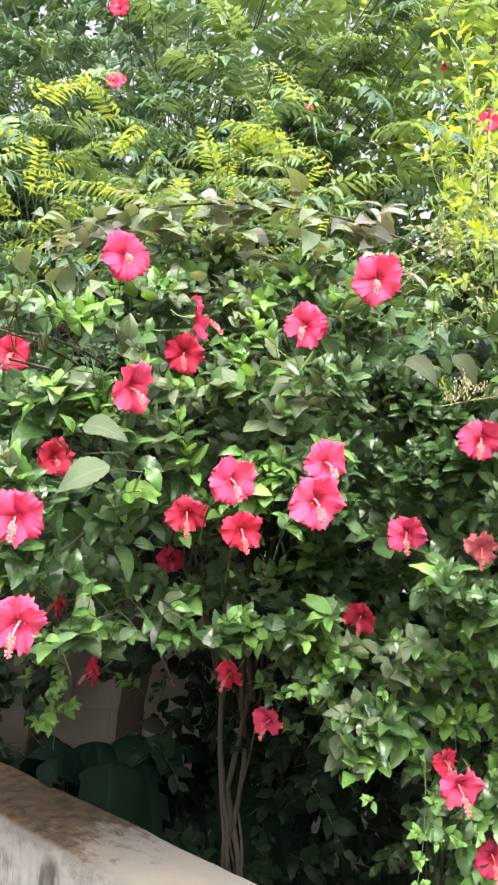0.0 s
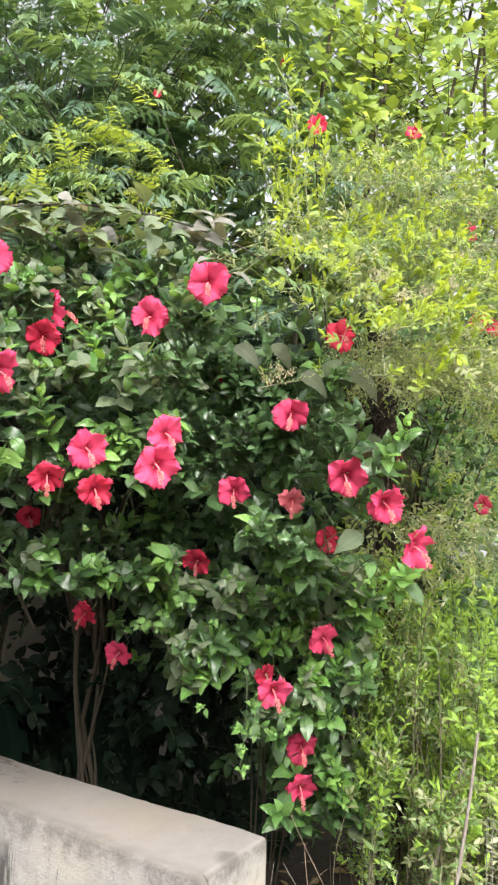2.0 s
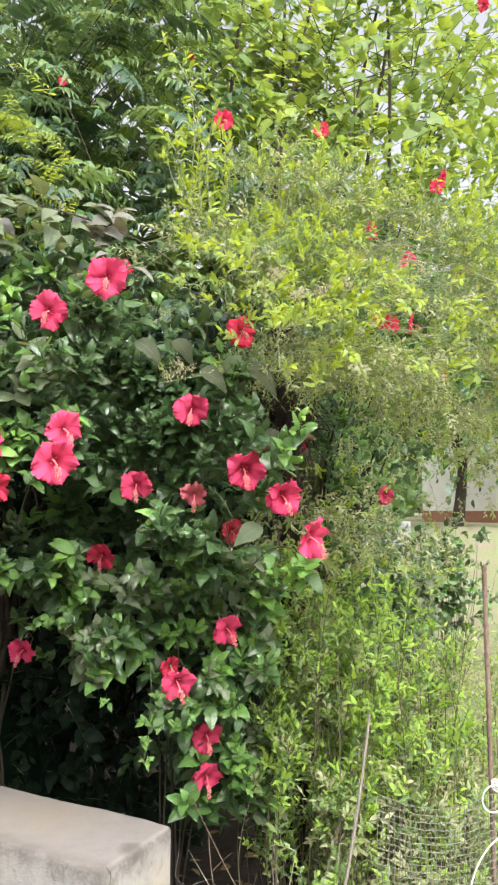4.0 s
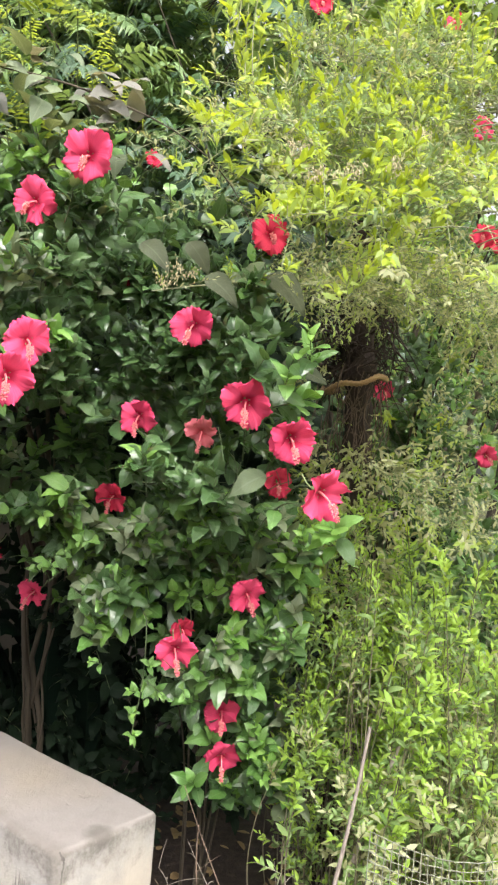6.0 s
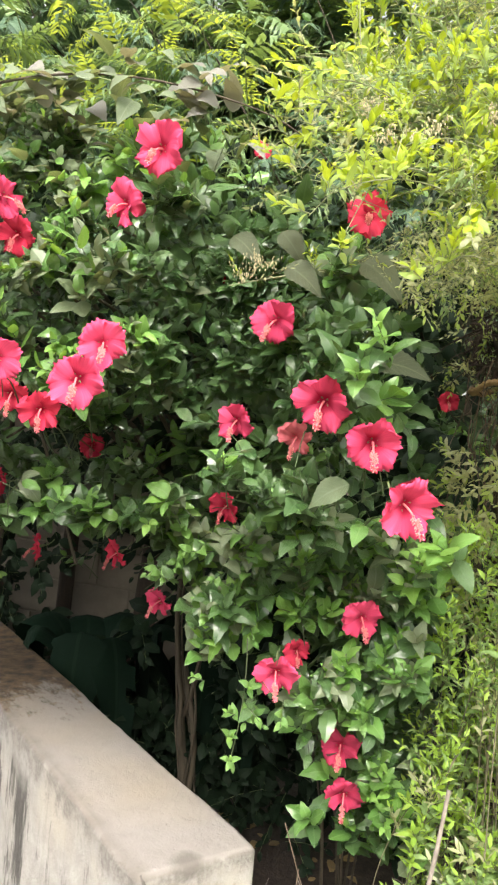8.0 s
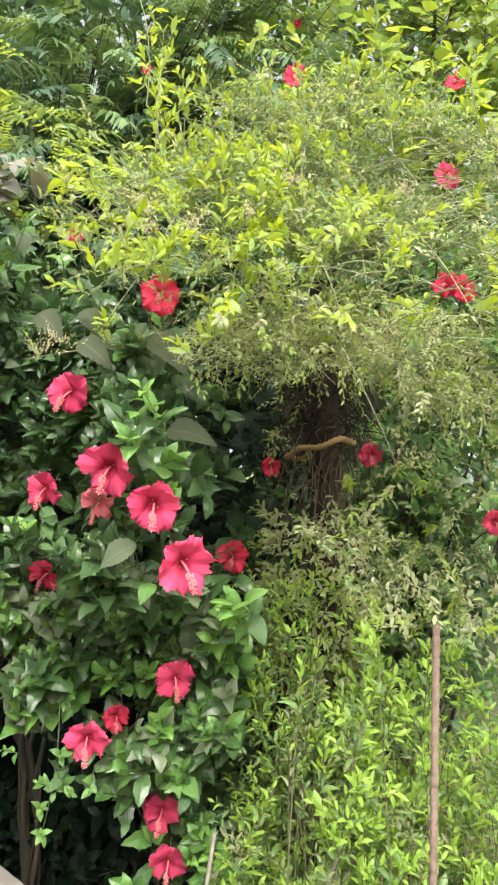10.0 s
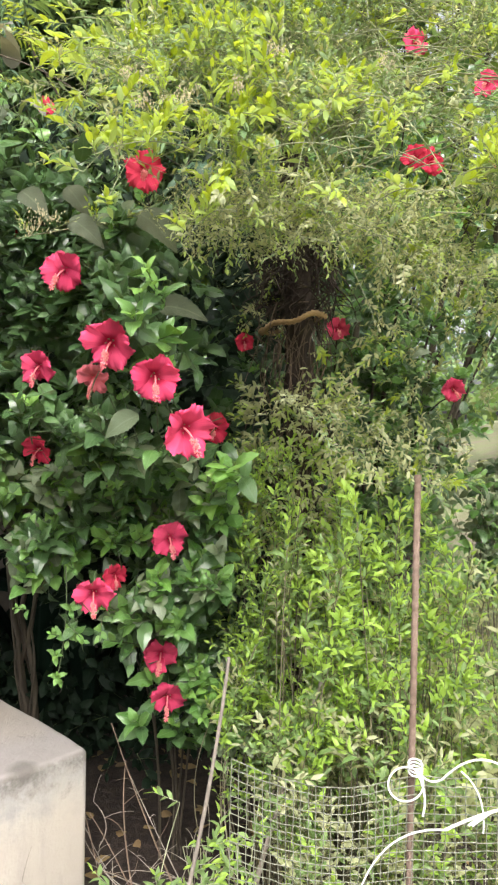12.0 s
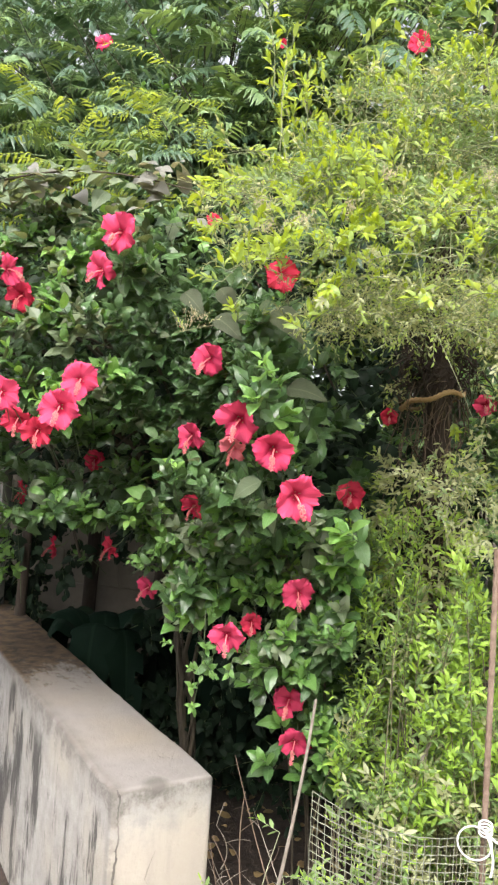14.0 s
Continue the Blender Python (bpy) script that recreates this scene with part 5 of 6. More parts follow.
def build_pinnate_tree():
    rng = np.random.default_rng(53)
    tree = new("pinnate_tree")
    off = np.array((-0.7, 3.9, 0.0))
    tree.location = off
    trunk = Tubes()
    trunk.add(arc((-0.7, 3.9, -0.1), (-0.5, 3.8, 3.0), (0.05, 0, 0), 14) - off, 0.10, 0.06, 12, 0.06, rng)
    leaves, stems = Leaves(LANCE_LEAF), Tubes()
    for k in range(200):
        end = np.array((rng.uniform(-2.6, 1.3), rng.uniform(2.6, 4.6), rng.uniform(2.0, 5.2)))
        start = np.array((-0.55, 3.85, rng.uniform(1.8, 3.0)))
        path = arc(start, end, (0, 0, 0.15), 12)
        trunk.add(path - off, 0.006, 0.001, 4)
        for i in range(11):
            u = rng.uniform(0.3, 1.0)
            at = path[int(u * 11)] + rng.normal(0, 0.05, 3)
            way = np.array((rng.normal(0, 0.8), rng.normal(-0.55, 0.5), rng.uniform(-0.3, 0.6)))
            tone = 0 if rng.random() < (0.82 if end[0] < -0.5 else 0.45) else 1
            frond(rng, leaves, stems, at - off, way, rng.uniform(0.30, 0.46), int(rng.integers(9, 13)), rng.uniform(0.10, 0.14), tone, 0.4)
    # young yellow-green fronds on the near side, low
    for k in range(190):
        at = np.array((rng.uniform(-1.15, 0.2), rng.uniform(1.95, 2.5), rng.uniform(2.08, 2.95)))
        young = at[2] > 2.42 and rng.random() < 0.48
        way = np.array((rng.normal(0, 0.6), rng.normal(-0.4, 0.3), rng.uniform(-0.1, 0.5) if young else rng.uniform(-0.2, 0.5)))
        tone = 2 if young else (1 if at[2] > 2.38 and rng.random() < 0.6 else 0)
        frond(rng, leaves, stems, at - off, way, rng.uniform(0.20, 0.32) if young else rng.uniform(0.2, 0.34), int(rng.integers(9, 13)), rng.uniform(0.042, 0.062) if young else rng.uniform(0.06, 0.09), tone, 0.30 if young else 0.35)
        if k % 3 == 0:
            stems.add(arc(at, (at[0] - 0.1, at[1] + 0.9, at[2] - 0.25), (0, 0, -0.1), 6) - off, 0.002, 0.003, 4)
    inner = Leaves(HIB_FAR)
    for k in range(11500):
        at = np.array((rng.uniform(-3.2, 1.6) if k < 9000 else rng.uniform(-4.2, -0.7), rng.uniform(4.2, 5.6), rng.uniform(1.6, 6.2)))
        if noise.noise(Vector((at[0] * 5.0, 2.0, at[2] * 5.0))) < -0.18 and at[2] > 2.6 and at[0] > -0.9:
            continue
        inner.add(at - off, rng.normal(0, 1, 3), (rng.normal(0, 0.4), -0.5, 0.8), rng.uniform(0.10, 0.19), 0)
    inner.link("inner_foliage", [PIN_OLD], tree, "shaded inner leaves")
    trunk.link("trunk", BARK_DARK, tree, "dark slender trunk and limbs")
    leaves.link("foliage", PIN_TONES, tree, "feathery leaves, dark green with yellow-green young fronds")
    stems.link("leaf_stalk", STEM_GREEN, tree, kind="stuff")
    tagged(tree, "tree with dark feathery compound leaves behind the hibiscus", "tree")


build_pinnate_tree()

# ---- lobed-leaved tree, upper right, with the far red blooms ----


def build_lobed_tree():
    rng = np.random.default_rng(61)
    tree = new("broad_leaved_tree")
    off = np.array((1.6, 4.0, 0.0))
    tree.location = off
    trunk, leaves = Tubes(), Leaves(LOBE_LEAF)
    for k in range(6):
        foot = np.array((0.9 + 0.12 * k, 3.7 + 0.1 * (k % 3), 0.1))
        head = foot + np.array((0.4 + 0.1 * k + rng.normal(0, 0.15), -0.1, 4.9))
        trunk.add(arc(foot, head, (rng.normal(0, 0.1), 0, 0), 14) - off, 0.022, 0.008, 7)
    for k in range(170):
        end = np.array((rng.uniform(0.1, 3.3), rng.uniform(2.9, 4.4), rng.uniform(2.7, 5.0)))
        start = np.array((1.3 + 0.2 * int(rng.integers(0, 6)), 3.75, end[2] - rng.uniform(0.2, 0.7)))
        path = arc(start, end, (0, 0, 0.1), 10)
        trunk.add(path - off, 0.0035, 0.001, 4)
        for i in range(20):
            at = path[int(rng.uniform(0.3, 1.0) * 9)] + rng.normal(0, 0.05, 3)
            d = np.array((rng.normal(0, 0.8), rng.normal(-0.4, 0.5), rng.normal(-0.35, 0.35)))
            leaves.add(at - off, d, (rng.normal(0, 0.35), -0.45, 0.8), rng.uniform(0.065, 0.12), 1 if rng.random() < 0.35 else 0)
    inner = Leaves(HIB_FAR)
    for k in range(9500):
        at = np.array((rng.uniform(-0.1, 4.4), rng.uniform(4.3, 5.8), rng.uniform(2.3, 5.8)))
        if noise.noise(Vector((at[0] * 3.0, 5.0, at[2] * 3.0))) < -0.10 and at[2] > 3.0:
            continue
        inner.add(at - off, rng.normal(0, 1, 3), (rng.normal(0, 0.4), -0.5, 0.8), rng.uniform(0.10, 0.18), 0 if k % 3 else 1)
    inner.link("inner_foliage", [LOBE_MID, LOBE_NEW], tree, "shaded inner leaves")
    trunk.link("trunk", BARK_PALE, tree, "slender pale upright stems")
    leaves.link("foliage", [LOBE_MID, LOBE_NEW], tree, "broad lobed yellow-green leaves")
    tagged(tree, "slender tree with broad lobed yellow-green leaves", "tree")


build_lobed_tree()


def build_back_hibiscus():
    rng = np.random.default_rng(67)
    shrub = new("hibiscus_shrub")
    off = np.array((1.7, 3.2, 0.0))
    shrub.location = off
    blooms = [(1.113, 2.522, 1.822, 10, -5), (1.531, 2.6, 1.626, 5, -10), (1.27, 2.1, 2.26, -30, 0), (1.33, 2.12, 2.255, 20, 0), (1.294, 2.221, 2.637, 14, -8),
              (1.56, 2.45, 2.62, -30, -5), (0.80, 2.60, 3.21, 5, -10), (2.15, 3.2, 3.348, -20, 0), (2.043, 3.0, 2.26, 20, -10),
              (1.469, 3.2, 3.572, -10, 0), (2.728, 3.6, 4.8, -60, -10), (2.20, 3.2, 3.40, 30, -20), (0.136, 3.0, 3.506, 0, -10), (-0.68, 2.8, 3.826, 0, -10), (0.76, 3.2, 3.858, 0, -10), (-0.67, 2.8, 3.49, 6, 12), (2.35, 3.3, 2.9, -15, -10), (1.62, 2.5, 2.36, 60, -5), (0.80, 2.357, 1.755, 10, -12)]
    trunk, leaves, stems = Tubes(), Leaves(HIB_FAR), Tubes()
    for k, (x, y, z, yaw, pitch) in enumerate(blooms):
        foot = np.array((1.16 + 0.04 * (k % 5), 2.95 + 0.06 * (k % 4), 0.0))
        end = np.array((x, y + 0.06, z - 0.02))
        path = arc(foot, end, (0, 0.15, 0.35), 16)
        trunk.add(path - off, 0.010, 0.002, 5)
        for i in range(16):
            at = path[int(rng.uniform(0.62, 1.0) * 15)] + rng.normal(0, 0.06, 3) + np.array((0, 0.09, 0))
            way = np.array((rng.normal(0, 0.6), rng.normal(-0.3, 0.5), rng.uniform(-0.1, 0.9)))
            shoot(rng, leaves, stems, at - off, way, 0.12, 7, rng.uniform(0.05, 0.07), (0, 1, 2) if rng.random() < 0.3 else (0, 0, 1), 64, 0.3)
    for k in range(380):
        at = np.array((rng.uniform(1.15, 2.1), rng.uniform(2.45, 3.1), rng.uniform(0.6, 1.85)))
        if at[0] > 1.55 or (at[0] > 1.35 and at[2] > 1.3):
            continue
        way = np.array((rng.normal(0, 0.6), rng.normal(-0.4, 0.4), rng.uniform(-0.2, 0.8)))
        shoot(rng, leaves, stems, at - off, way, 0.13, 8, rng.uniform(0.035, 0.06), (0, 1, 1), 62, 0.2)
    for k in range(420):
        at = np.array((rng.uniform(1.1, 2.5), rng.uniform(2.75, 3.4), rng.uniform(1.25, 2.9)))
        if at[0] > 1.5 and at[2] < 1.75:
            continue
        way = np.array((rng.normal(0, 0.6), rng.normal(-0.3, 0.5), rng.uniform(-0.1, 0.9)))
        shoot(rng, leaves, stems, at - off, way, 0.14, 8, rng.uniform(0.05, 0.08), (0, 0, 1), 64, 0.2)
    # the low leafy side towards the yard
    for k in range(190):
        at = np.array((rng.uniform(1.22, 1.62), rng.uniform(2.7, 3.1), rng.uniform(1.0, 1.84)))
        if at[2] > 1.52 + 0.34 * smooth01((1.50 - at[0]) / 0.12) or (at[0] > 1.5 and at[2] < 1.3):
            continue
        way = np.array((rng.normal(0, 0.6), rng.normal(-0.4, 0.4), rng.uniform(-0.2, 0.8)))
        shoot(rng, leaves, stems, at - off, way, 0.12, 8, rng.uniform(0.045, 0.075), (0, 1, 1) if rng.random() < 0.5 else (0, 3, 3), 62, 0.2)
    trunk.link("trunk", BARK_DARK, shrub)
    leaves.link("foliage", HIB_TONES, shrub, "dark green toothed leaves")
    stems.link("twig", STEM_GREEN, shrub, kind="stuff")
    for k, (x, y, z, yaw, pitch) in enumerate(blooms):
        flower(shrub, x - off[0], y - off[1], z - off[2], yaw, pitch, "pink" if k in (0, 1, 4, 5, 15) else "red", 0.028 if k in (12, 14) else 0.038 if k == 18 else 0.052, 100 + k)
    tagged(shrub, "loose taller hibiscus shrub with scattered red blooms", "shrub")


build_back_hibiscus()

# ---- the dark space behind the hibiscus: block wall, post, banana plants ----


def build_back_wall():
    bm = bmesh.new()
    box(bm, (3.4, 0.18, 1.75), (0, 0, 0.875), 0.008, 1)
    wall = part("wall_back", bm, TAN_BLOCK, None, "", False)
    wall.matrix_world = pose(-1.9, 4.05, 0, 0, 0, -6)
    tagged(wall, "tan concrete block garden wall in shade", "wall", kind="structure")
    piece = bmesh.new()
    box(piece, (0.392, 0.02, 0.188), (0, 0, 0), 0.004, 1)
    me = bpy.data.meshes.new("block")
    piece.to_mesh(me)
    piece.free()
    me.materials.append(TAN_BLOCK)
    for row in range(9):
        for k in range(9):
            x = -1.6 + 0.4 * k + (0.2 if row % 2 else 0)
            if abs(x) < 1.52:
                share("block", me, wall, Matrix.Translation((x, -0.086, 0.1 + 0.195 * row)))


def build_window_post():
    thing = new("window")
    thing.location = (-1.55, 3.3, 0)
    bm = bmesh.new()
    box(bm, (0.09, 0.09, 2.4), (0.16, 0, 1.2), 0.006)
    part("post", bm, GREY_POST, thing, "grey concrete post")
    bm = bmesh.new()
    box(bm, (0.22, 0.03, 0.8), (0.0, 0.03, 1.62), 0.004)
    part("shutter", bm, RED_PAINT, thing, "faded red painted shutter")
    for k in range(3):
        bm = bmesh.new()
        box(bm, (0.42, 0.06, 0.05), (0.0, 0.02, 0.9 + 0.15 * k), 0.004)
        part("slab", bm, GREY_POST, thing)
    tagged(thing, "grey concrete post with a faded red shutter in shade", "window")


def build_banana(x, y, turn, seed):
    rng = np.random.default_rng(seed)
    plant = new("banana_plant")
    plant.location = (x, y, 0)
    tb = Tubes()
    tb.add(arc((0, 0, -0.02), (0.02, 0, 0.55), (0.02, 0, 0), 8), 0.05, 0.03, 9)
    tb.link("stem", BARK_DARK, plant, "dark layered stem")
    for k in range(7):
        a = radians(turn + 51 * k + rng.uniform(-12, 12))
        out = np.array((math.cos(a), math.sin(a), 0))
        sidev = np.array((-math.sin(a), math.cos(a), 0))
        v, uv, f = [], [], []
        size, reach = rng.uniform(0.85, 1.1), rng.uniform(0.28, 0.40)
        rows = 22
        for i in range(rows + 1):
            t = i / rows
            mid = np.array((0, 0, 0.50)) + out * reach * math.sin(t * 1.5) + np.array((0, 0, 0.55 * math.sin(t * 2.0) - 0.72 * t * t)) * size
            w = 0.105 * size * math.sin(math.pi * min(1, 0.06 + t * 0.93)) ** 0.55 * rng.uniform(0.86, 1.05)
            for j, c in enumerate((-1, -0.5, 0, 0.5, 1)):
                v.append(mid + sidev * c * w + np.array((0, 0, -0.35 * w * c * c)) + out * 0.03 * abs(c) * math.sin(9 * t + k))
                uv.append((0.5 + 0.5 * c, t))
        for i in range(rows):
            for j in range(4):
                if j in (0, 3) and rng.random() < 0.14:
                    continue
                n = i * 5 + j
                f.append((n, n + 1, n + 6, n + 5))
        link_mesh("leaf", v, f, [BANANA_SHADED], plant, "", np.array(uv))
    tagged(plant, "banana plant with broad drooping leaves, coloured near black for shade", "plant")


def build_dark_understorey():
    """Undergrowth between the hibiscus and the wall, its leaves coloured near black for shade."""
    rng = np.random.default_rng(71)
    leaves, stems = Leaves(HIB_FAR), Tubes()
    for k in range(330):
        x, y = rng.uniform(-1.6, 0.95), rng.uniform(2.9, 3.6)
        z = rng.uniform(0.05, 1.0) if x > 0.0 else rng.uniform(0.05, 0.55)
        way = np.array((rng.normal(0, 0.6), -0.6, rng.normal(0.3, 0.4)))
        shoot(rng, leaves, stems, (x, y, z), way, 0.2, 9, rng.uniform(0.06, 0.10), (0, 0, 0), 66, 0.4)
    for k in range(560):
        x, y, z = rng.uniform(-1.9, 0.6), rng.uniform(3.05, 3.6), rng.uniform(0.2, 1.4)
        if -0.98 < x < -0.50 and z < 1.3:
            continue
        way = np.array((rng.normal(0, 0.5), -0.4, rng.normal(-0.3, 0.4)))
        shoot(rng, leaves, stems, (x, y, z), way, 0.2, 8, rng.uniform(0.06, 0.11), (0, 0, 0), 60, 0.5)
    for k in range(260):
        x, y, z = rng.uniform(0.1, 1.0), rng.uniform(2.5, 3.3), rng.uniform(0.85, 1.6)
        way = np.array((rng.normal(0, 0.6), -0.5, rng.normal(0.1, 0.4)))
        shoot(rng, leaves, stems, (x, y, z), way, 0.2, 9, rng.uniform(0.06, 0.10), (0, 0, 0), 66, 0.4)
    # boughs added to close the shrub from behind and keep light off the cavity
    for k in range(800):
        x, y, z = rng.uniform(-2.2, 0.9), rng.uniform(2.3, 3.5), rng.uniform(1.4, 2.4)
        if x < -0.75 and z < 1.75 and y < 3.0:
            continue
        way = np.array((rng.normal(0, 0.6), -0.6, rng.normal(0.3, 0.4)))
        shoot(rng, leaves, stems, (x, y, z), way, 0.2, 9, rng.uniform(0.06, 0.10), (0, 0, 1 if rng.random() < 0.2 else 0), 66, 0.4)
    tagged(leaves.link("shade_plants", [CAVITY_SHADE_LEAF, HIB_OLD_SHADED, HIB_MID]), "undergrowth behind the hibiscus, leaves coloured near black for shade", "undergrowth", kind="stuff")
    tagged(stems.link("shaded_undergrowth_stems", STEM_GREEN), "stalks of the dark undergrowth", "undergrowth", kind="stuff")


build_back_wall()
build_window_post()
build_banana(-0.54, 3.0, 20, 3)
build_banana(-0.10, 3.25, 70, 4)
build_dark_understorey()


def build_pole(x, y, high, r):
    tb = Tubes()
    rng = np.random.default_rng(int(abs(x) * 100))
    tb.add(arc((x, y, -0.05), (x + 0.04, y, high), (0.03, 0, 0), 14), r, r * 0.8, 9, 0.06, rng)
    tagged(tb.link("sapling", BARK_DARK), "thin dark bare sapling in the shade", "tree")


build_pole(-1.10, 3.78, 2.3, 0.045)
build_pole(-1.15, 3.15, 2.4, 0.03)

# ---- rebar, netting, white cord, dead sticks ----


def build_rod():
    tb = Tubes()
    foot, head = np.array((1.150, 1.262, -0.05)), np.array((1.140, 1.27, 1.425))
    n = 260
    t = np.linspace(0, 1, n)[:, None]
    pts = foot * (1 - t) + head * t
    tb.add(pts, 0.0056, 0.0056, 8)
    ring = tb.v[0].reshape(n, 8, 3)
    centre = pts[:, None, :]
    swell = np.where(np.arange(n) % 3 == 0, 1.22, 1.0)[:, None, None]
    tb.v[0] = (centre + (ring - centre) * swell).reshape(-1, 3)
    tagged(tb.link("steel_rod", RUST), "upright rusty ribbed steel rod stuck in the ground", "rod")


def net_top(u):
    """The upper edge of the netting, by share of its length."""
    if u < 0.5:
        q = u / 0.5
        return np.array((0.828 + 0.318 * q, 1.215 + 0.035 * q, 0.940 - 0.035 * math.sin(q * 3.14) - 0.035 * q))
    q = (u - 0.5) / 0.5
    return np.array((1.146 + 0.42 * q, 1.250 - 0.02 * q, 0.905 + 0.05 * q - 0.02 * math.sin(q * 3.14)))


def build_net():
    rng = np.random.default_rng(81)
    net = new("garden_net")
    off = np.array((1.146, 1.25, 0.0))
    net.location = off

    def at(u, d):
        p = net_top(u)
        k = min(1.0, d / 0.8)
        w = 0.012 * noise.noise(Vector((u * 5, d * 5, 1)))
        return p + np.array((0.02 * math.sin(u * 11) * k, 0.05 * math.sin(u * 7 + 1) * k + w, -d * (p[2] / 0.95))) - off

    weft, warp = Tubes(), Tubes()
    for i in range(56):
        d = i * 0.0165
        weft.add([at(u, d) + rng.normal(0, 0.0007, 3) for u in np.linspace(0, 1, 46)], 0.0009, 0.0009, 4)
    for i in range(49):
        u = i / 48
        warp.add([at(u, d) + rng.normal(0, 0.0007, 3) for d in np.linspace(0, 0.92, 36)], 0.0008, 0.0008, 4)
    weft.link("cross_threads", NET_MAT, net)
    warp.link("upright_threads", NET_MAT, net)
    tagged(net, "pale green square-mesh garden netting hung on the rod", "netting")


def build_cord():
    tb = Tubes()
    k = np.array((1.145, 1.245, 0.918))
    # the loop, the knot round the rod, and two loose runs
    loop = [k + np.array((-0.018 - 0.030 * math.cos(a), -0.012, -0.022 + 0.030 * math.sin(a))) for a in np.linspace(-0.6, 5.9, 26)]
    tb.add(loop, 0.0018, 0.0018, 6)
    for j in range(3):
        ring = [k + np.array((0.012 * math.cos(a), 0.012 * math.sin(a), 0.006 * j - 0.004 + 0.004 * math.sin(a))) for a in np.linspace(0, 6.3, 18)]
        tb.add(ring, 0.0017, 0.0017, 6)
    tb.add(np.concatenate([arc(k, k + np.array((0.045, -0.01, -0.012)), (0, 0, -0.012), 6), arc(k + np.array((0.045, -0.01, -0.012)), k + np.array((0.14, -0.02, 0.02)), (0, 0, 0.02), 10)[1:]]), 0.0020, 0.0019, 6)
    tb.add(arc(k + np.array((0.0, -0.012, 0.0)), k + np.array((0.012, -0.015, -0.075)), (0.008, 0, 0), 6), 0.0022, 0.002, 6)
    tb.add(arc(k + np.array((0.075, -0.015, 0.005)), k + np.array((0.115, -0.018, -0.10)), (0.012, 0, 0.01), 8), 0.0017, 0.0014, 6)
    tb.add(arc(k + np.array((-0.10, -0.03, -0.22)), k + np.array((0.05, -0.02, -0.095)), (-0.02, 0, 0.035), 14), 0.0016, 0.002, 6)
    tb.add(arc(k + np.array((0.05, -0.02, -0.095)), k + np.array((0.24, -0.02, -0.045)), (0, 0, 0.014), 12), 0.0028, 0.0028, 6)
    for dx in (0.118, 0.124):
        tb.add(arc(k + np.array((dx - 0.03, -0.022, -0.085)), k + np.array((dx, -0.02, -0.063)), (0, 0, 0), 4), 0.0025, 0.0028, 5)
    tagged(tb.link("cord", ROPE_WHITE), "white plastic cord knotted round the steel rod", "cord")


build_rod()
build_net()
build_cord()


def stick(p, q, sag, r0, r1, label, forks=()):
    tb = Tubes()
    rng = np.random.default_rng(int(p[0] * 1000))
    path = arc(p, q, sag, 14)
    tb.add(path, r0, r1, 7, 0.07, rng)
    for u, d in forks:
        a = path[int(u * 13)]
        tb.add(arc(a, a + np.array(d), (0.01, 0, 0.01), 6), r1 * 0.8, r1 * 0.4, 5)
    tagged(tb.link("dead_stick", TWIG_GREY if r0 > 0.005 else TWIG_DRY), label, "stick")


stick((0.56, 1.29, -0.02), (0.82, 1.236, 1.106), (0.035, 0, 0.0), 0.0055, 0.003, "bare grey stick leaning among the stems")
stick((0.80, 1.74, -0.02), (1.02, 1.72, 0.90), (-0.02, 0, 0.02), 0.007, 0.005, "thick grey stick standing among the stems")
stick((0.62, 1.60, 0.35), (0.56, 1.70, 0.70), (-0.02, 0, 0.02), 0.0026, 0.0012, "thin dry forked twig", ((0.5, (-0.05, 0.0, 0.06)), (0.7, (0.05, -0.02, 0.05)), (0.3, (-0.07, 0, 0.03))))
stick((0.72, 1.58, 0.42), (0.52, 1.72, 0.78), (0.0, 0, -0.02), 0.0026, 0.0009, "thin dry twig among green stems", ((0.4, (0.03, 0, 0.07)), (0.7, (-0.04, 0, 0.01))))
stick((0.56, 1.64, 0.05), (0.44, 1.75, 0.58), (0.02, 0, 0.0), 0.0024, 0.0009, "thin dry twig by the wall end", ((0.5, (0.05, 0, 0.07)), (0.7, (-0.03, 0, 0.06))))
stick((0.70, 1.60, 0.20), (0.47, 1.72, 0.56), (0.0, 0, 0.03), 0.0024, 0.0009, "thin dry twig bending over", ((0.6, (0.02, 0, 0.08)),))


def build_brush():
    """A loose tangle of dry twigs on the soil between the wall end and the netting."""
    rng = np.random.default_rng(95)
    tb = Tubes()
    for k in range(46):
        x, y = rng.uniform(0.46, 0.84), rng.uniform(1.42, 1.85)
        z = rng.uniform(0.02, 0.45)
        p = np.array((x, y, z if k % 3 else ground_height(x, y)))
        d = np.array((rng.normal(-0.05, 0.10), rng.normal(0, 0.05), rng.uniform(0.05, 0.24)))
        path = arc(p, p + d, (rng.normal(0, 0.02), 0, rng.normal(0, 0.015)), 9)
        tb.add(path, rng.uniform(0.0013, 0.0024), 0.0006, 4)
        for j in range(3):
            a = path[int(rng.integers(3, 9))]
            tb.add(arc(a, a + np.array((rng.normal(0, 0.04), rng.normal(0, 0.02), rng.uniform(0.0, 0.07))), (0, 0, 0.006), 5), 0.0011, 0.0005, 3)
    tagged(tb.link("brush", TWIG_GREY), "loose tangle of dry grey-brown twigs by the wall end", "dry twigs", kind="stuff")


build_brush()


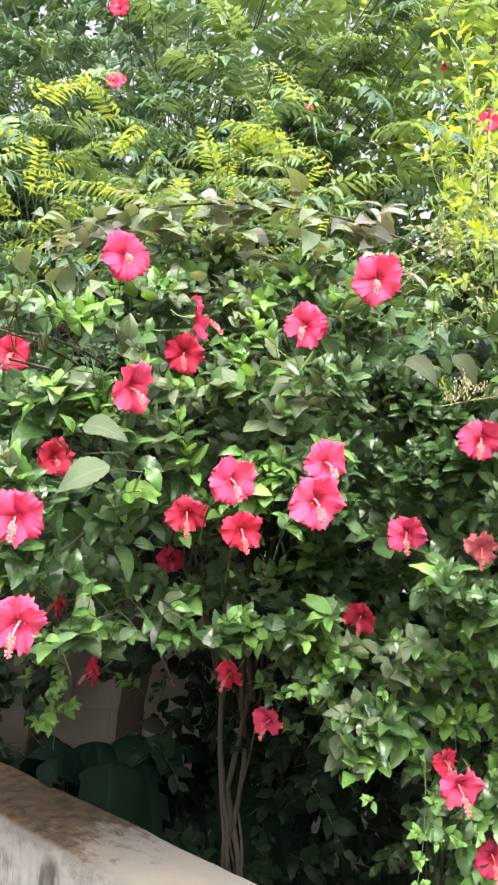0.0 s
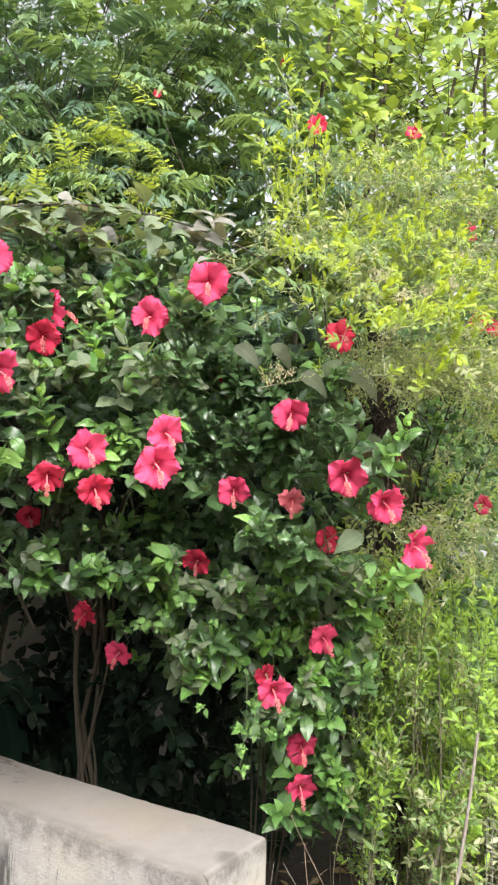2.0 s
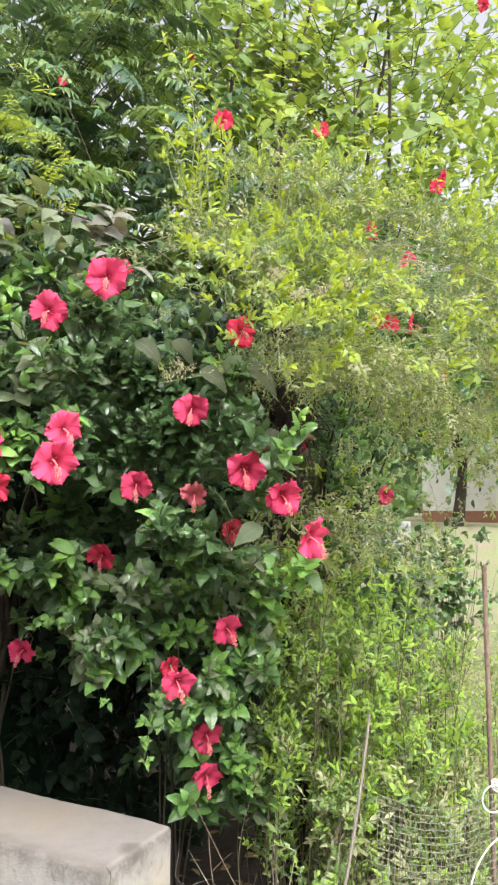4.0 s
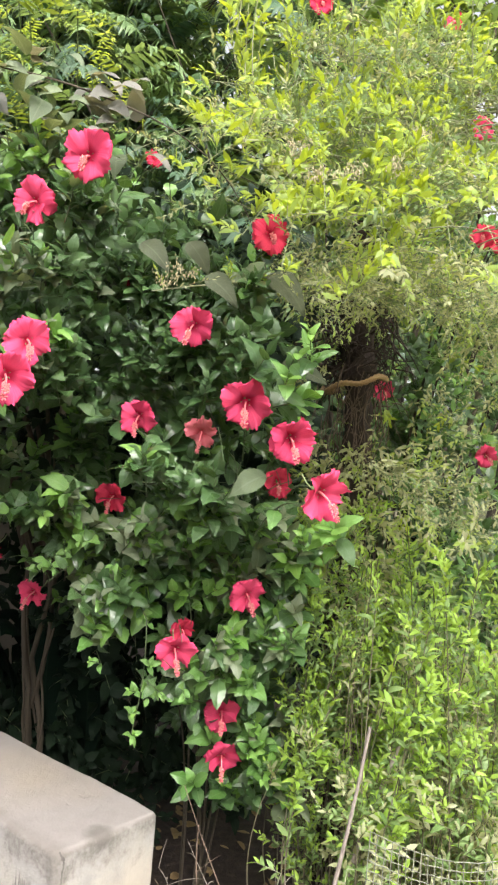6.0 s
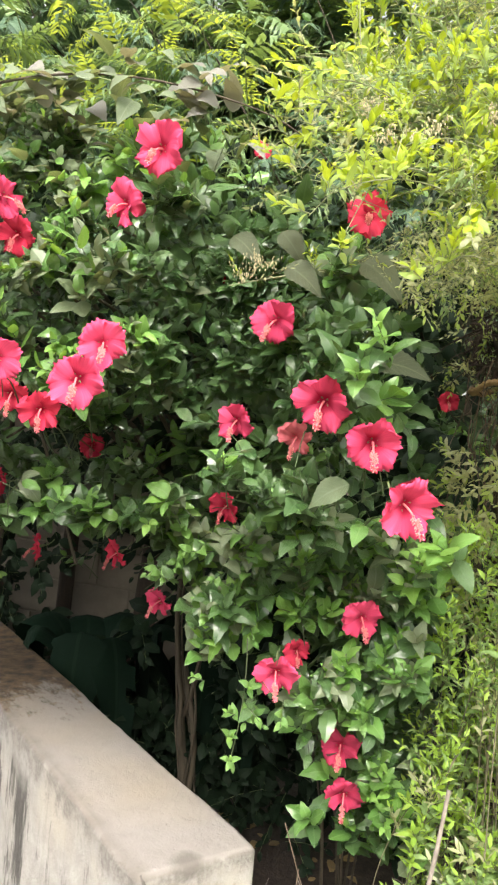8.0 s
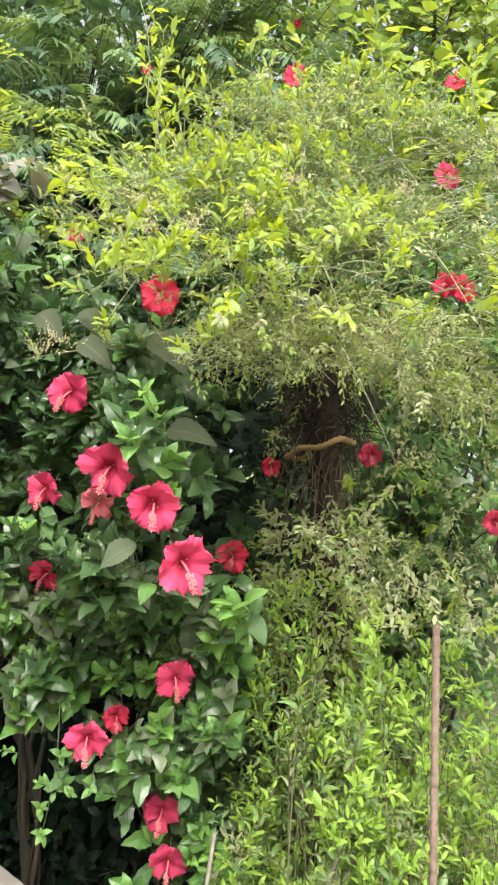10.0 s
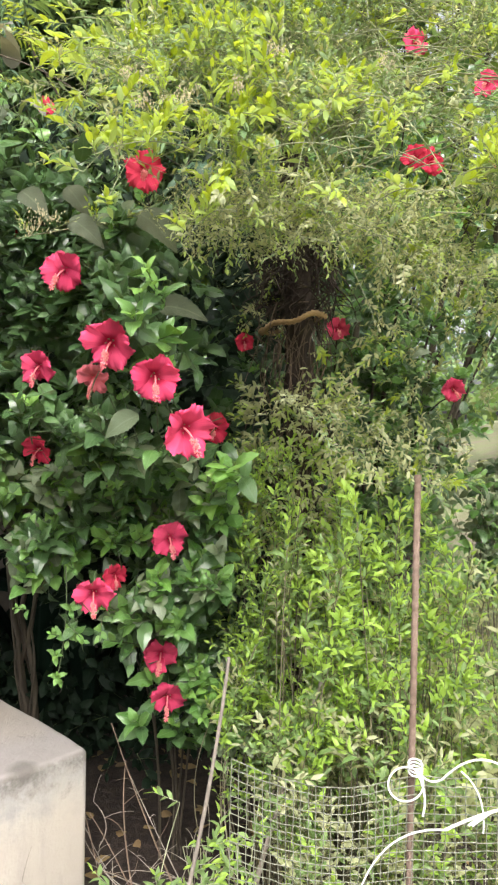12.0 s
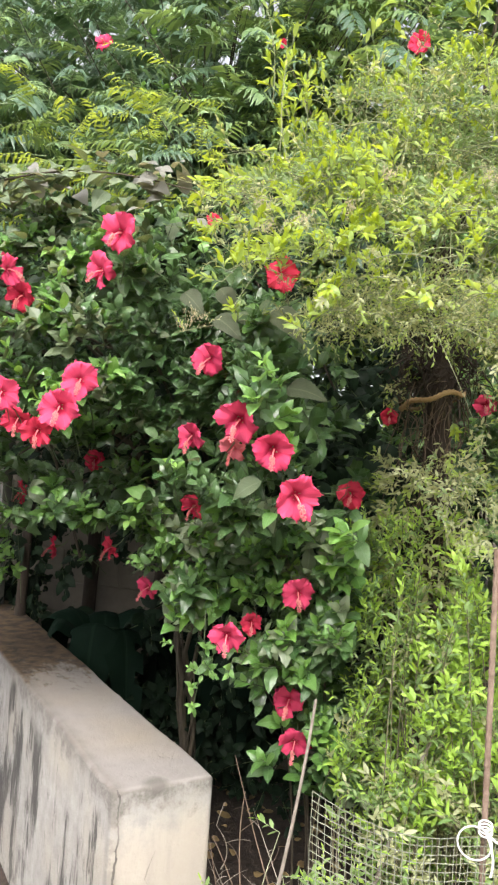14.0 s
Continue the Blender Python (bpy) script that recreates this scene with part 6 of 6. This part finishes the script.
def build_litter():
    rng = np.random.default_rng(91)
    leaves = Leaves(HIB_LEAF)
    for k in range(500):
        x, y = rng.uniform(-1.5, 1.6), rng.uniform(1.4, 3.6)
        leaves.add((x, y, ground_height(x, y) + rng.uniform(0.004, 0.02)), (*rng.normal(0, 1, 2), rng.normal(0, 0.15)), (rng.normal(0, 0.3), rng.normal(0, 0.3), 1), rng.uniform(0.03, 0.07), 0)
    tagged(leaves.link("leaf_litter", [DRY_LEAF]), "dry brown fallen leaves on the soil", "leaf litter", kind="stuff")


build_litter()

# ---- the distance ----


def build_house(x, y, turn, wide, deep, high, label):
    house = new("house")
    g = ground_height(x, y) - 0.1
    house.matrix_world = pose(x, y, g, 0, 0, turn)
    bm = bmesh.new()
    box(bm, (wide, deep, high), (0, 0, high / 2 + 0.3), 0.02)
    part("wall", bm, HOUSE_WHITE, house, "white limewashed wall", False)
    bm = bmesh.new()
    box(bm, (wide + 0.04, deep + 0.04, 0.45), (0, 0, 0.225), 0.01)
    part("plinth", bm, HOUSE_BASE, house, "red oxide plinth band", False)
    bm = bmesh.new()
    box(bm, (wide + 0.6, deep + 0.6, 0.16), (0, 0, high + 0.38), 0.02)
    part("roof", bm, GREY_POST, house, "flat grey concrete roof slab", False)
    for k in range(3):
        bm = bmesh.new()
        box(bm, (0.08, 0.06, high), (-wide / 2 + 0.7 + 0.7 * k, -deep / 2 - 0.02, high / 2 + 0.3), 0.01)
        part("pilaster", bm, HOUSE_WHITE, house, "", False)
    bm = bmesh.new()
    box(bm, (0.9, 0.05, 1.1), (wide / 2 - 1.2, -deep / 2 - 0.02, 1.5), 0.01)
    part("window", bm, TIN_GREY, house, "grey shuttered window", False)
    tagged(house, label, "house")


build_house(15.6, 21.5, 12, 5.0, 4.0, 2.9, "white limewashed house with red oxide plinth beyond the yard")


def build_tank(x, y):
    g = ground_height(x, y)
    bm = bmesh.new()
    box(bm, (1.1, 0.5, 0.55), (0, 0, 0.27), 0.03)
    ob = part("trough", bm, TIN_GREY, None, "", False)
    ob.location = (x, y, g)
    tagged(ob, "grey concrete trough standing on the yard", "trough")


build_tank(7.2, 14.5)


def build_far_tree(x, y, high, wide, seed, tone):
    rng = np.random.default_rng(seed)
    tree = new("tree")
    g = ground_height(x, y)
    tree.location = (x, y, g)
    trunk, leaves = Tubes(), Leaves(SMALL_LEAF)
    trunk.add(arc((0, 0, -0.1), (0.2, 0, high * 0.55), (0.1, 0, 0), 10), 0.16, 0.09, 9, 0.05, rng)
    for k in range(26):
        d = unit(rng.normal(0, 1, 3)) * np.array((wide, wide, high * 0.38))
        end = np.array((0, 0, high * 0.62)) + d * rng.uniform(0.55, 1.0)
        path = arc((0.15, 0, high * rng.uniform(0.25, 0.5)), end, (0, 0, 0.3), 8)
        trunk.add(path, 0.04, 0.01, 5)
        for i in range(130):
            at = end + rng.normal(0, wide * 0.19, 3)
            leaves.add(at, rng.normal(0, 1, 3) + (0, 0, -0.4), (rng.normal(0, 0.4), -0.3, 1), rng.uniform(0.16, 0.30), tone if rng.random() < 0.7 else 1 - tone)
    trunk.link("trunk", BARK_DARK, tree)
    leaves.link("crown", [PIN_OLD, PIN_MID], tree)
    tagged(tree, "leafy green tree beyond the yard", "tree")


for fx, fy, fh, fw, fs, ft in ((-5.5, 8.5, 7.0, 2.6, 1, 0), (-1.8, 9.5, 6.5, 2.4, 2, 0), (2.0, 11.0, 5.6, 2.2, 3, 0), (6.0, 13.5, 5.5, 2.4, 4, 1), (10.5, 17.0, 6.0, 2.6, 5, 1), (16.5, 27.0, 7.5, 3.4, 6, 1), (22.0, 24.0, 7.0, 3.2, 7, 0), (-9.5, 12.0, 8.0, 3.2, 8, 0), (8.5, 24.0, 7.0, 3.4, 9, 0), (13.0, 12.5, 5.0, 2.0, 10, 1)):
    build_far_tree(fx, fy, fh, fw, fs, ft)


def build_far_woods():
    """The line of woods that closes the yard far off, past counting."""
    rng = np.random.default_rng(91)
    leaves = Leaves(HIB_FAR)
    for k in range(8000):
        x = rng.uniform(-24, 62)
        top = 4.2 + 1.6 * noise.noise(Vector((x * 0.22, 3.0, 0.0))) + 0.7 * noise.noise(Vector((x * 0.9, 8.0, 0.0)))
        at = np.array((x, 34.0 + rng.uniform(-1.5, 4.0), 0.4 + top * rng.random() ** 0.8))
        leaves.add(at, rng.normal(0, 1, 3), (rng.normal(0, 0.4), -0.6, 0.7), rng.uniform(0.5, 0.95), int(rng.integers(0, 3)))
    tagged(leaves.link("far_woods", [LOBE_MID, PIN_MID, WEED_MID]), "pale green line of woods beyond the yard", "woods", kind="stuff")


build_far_woods()
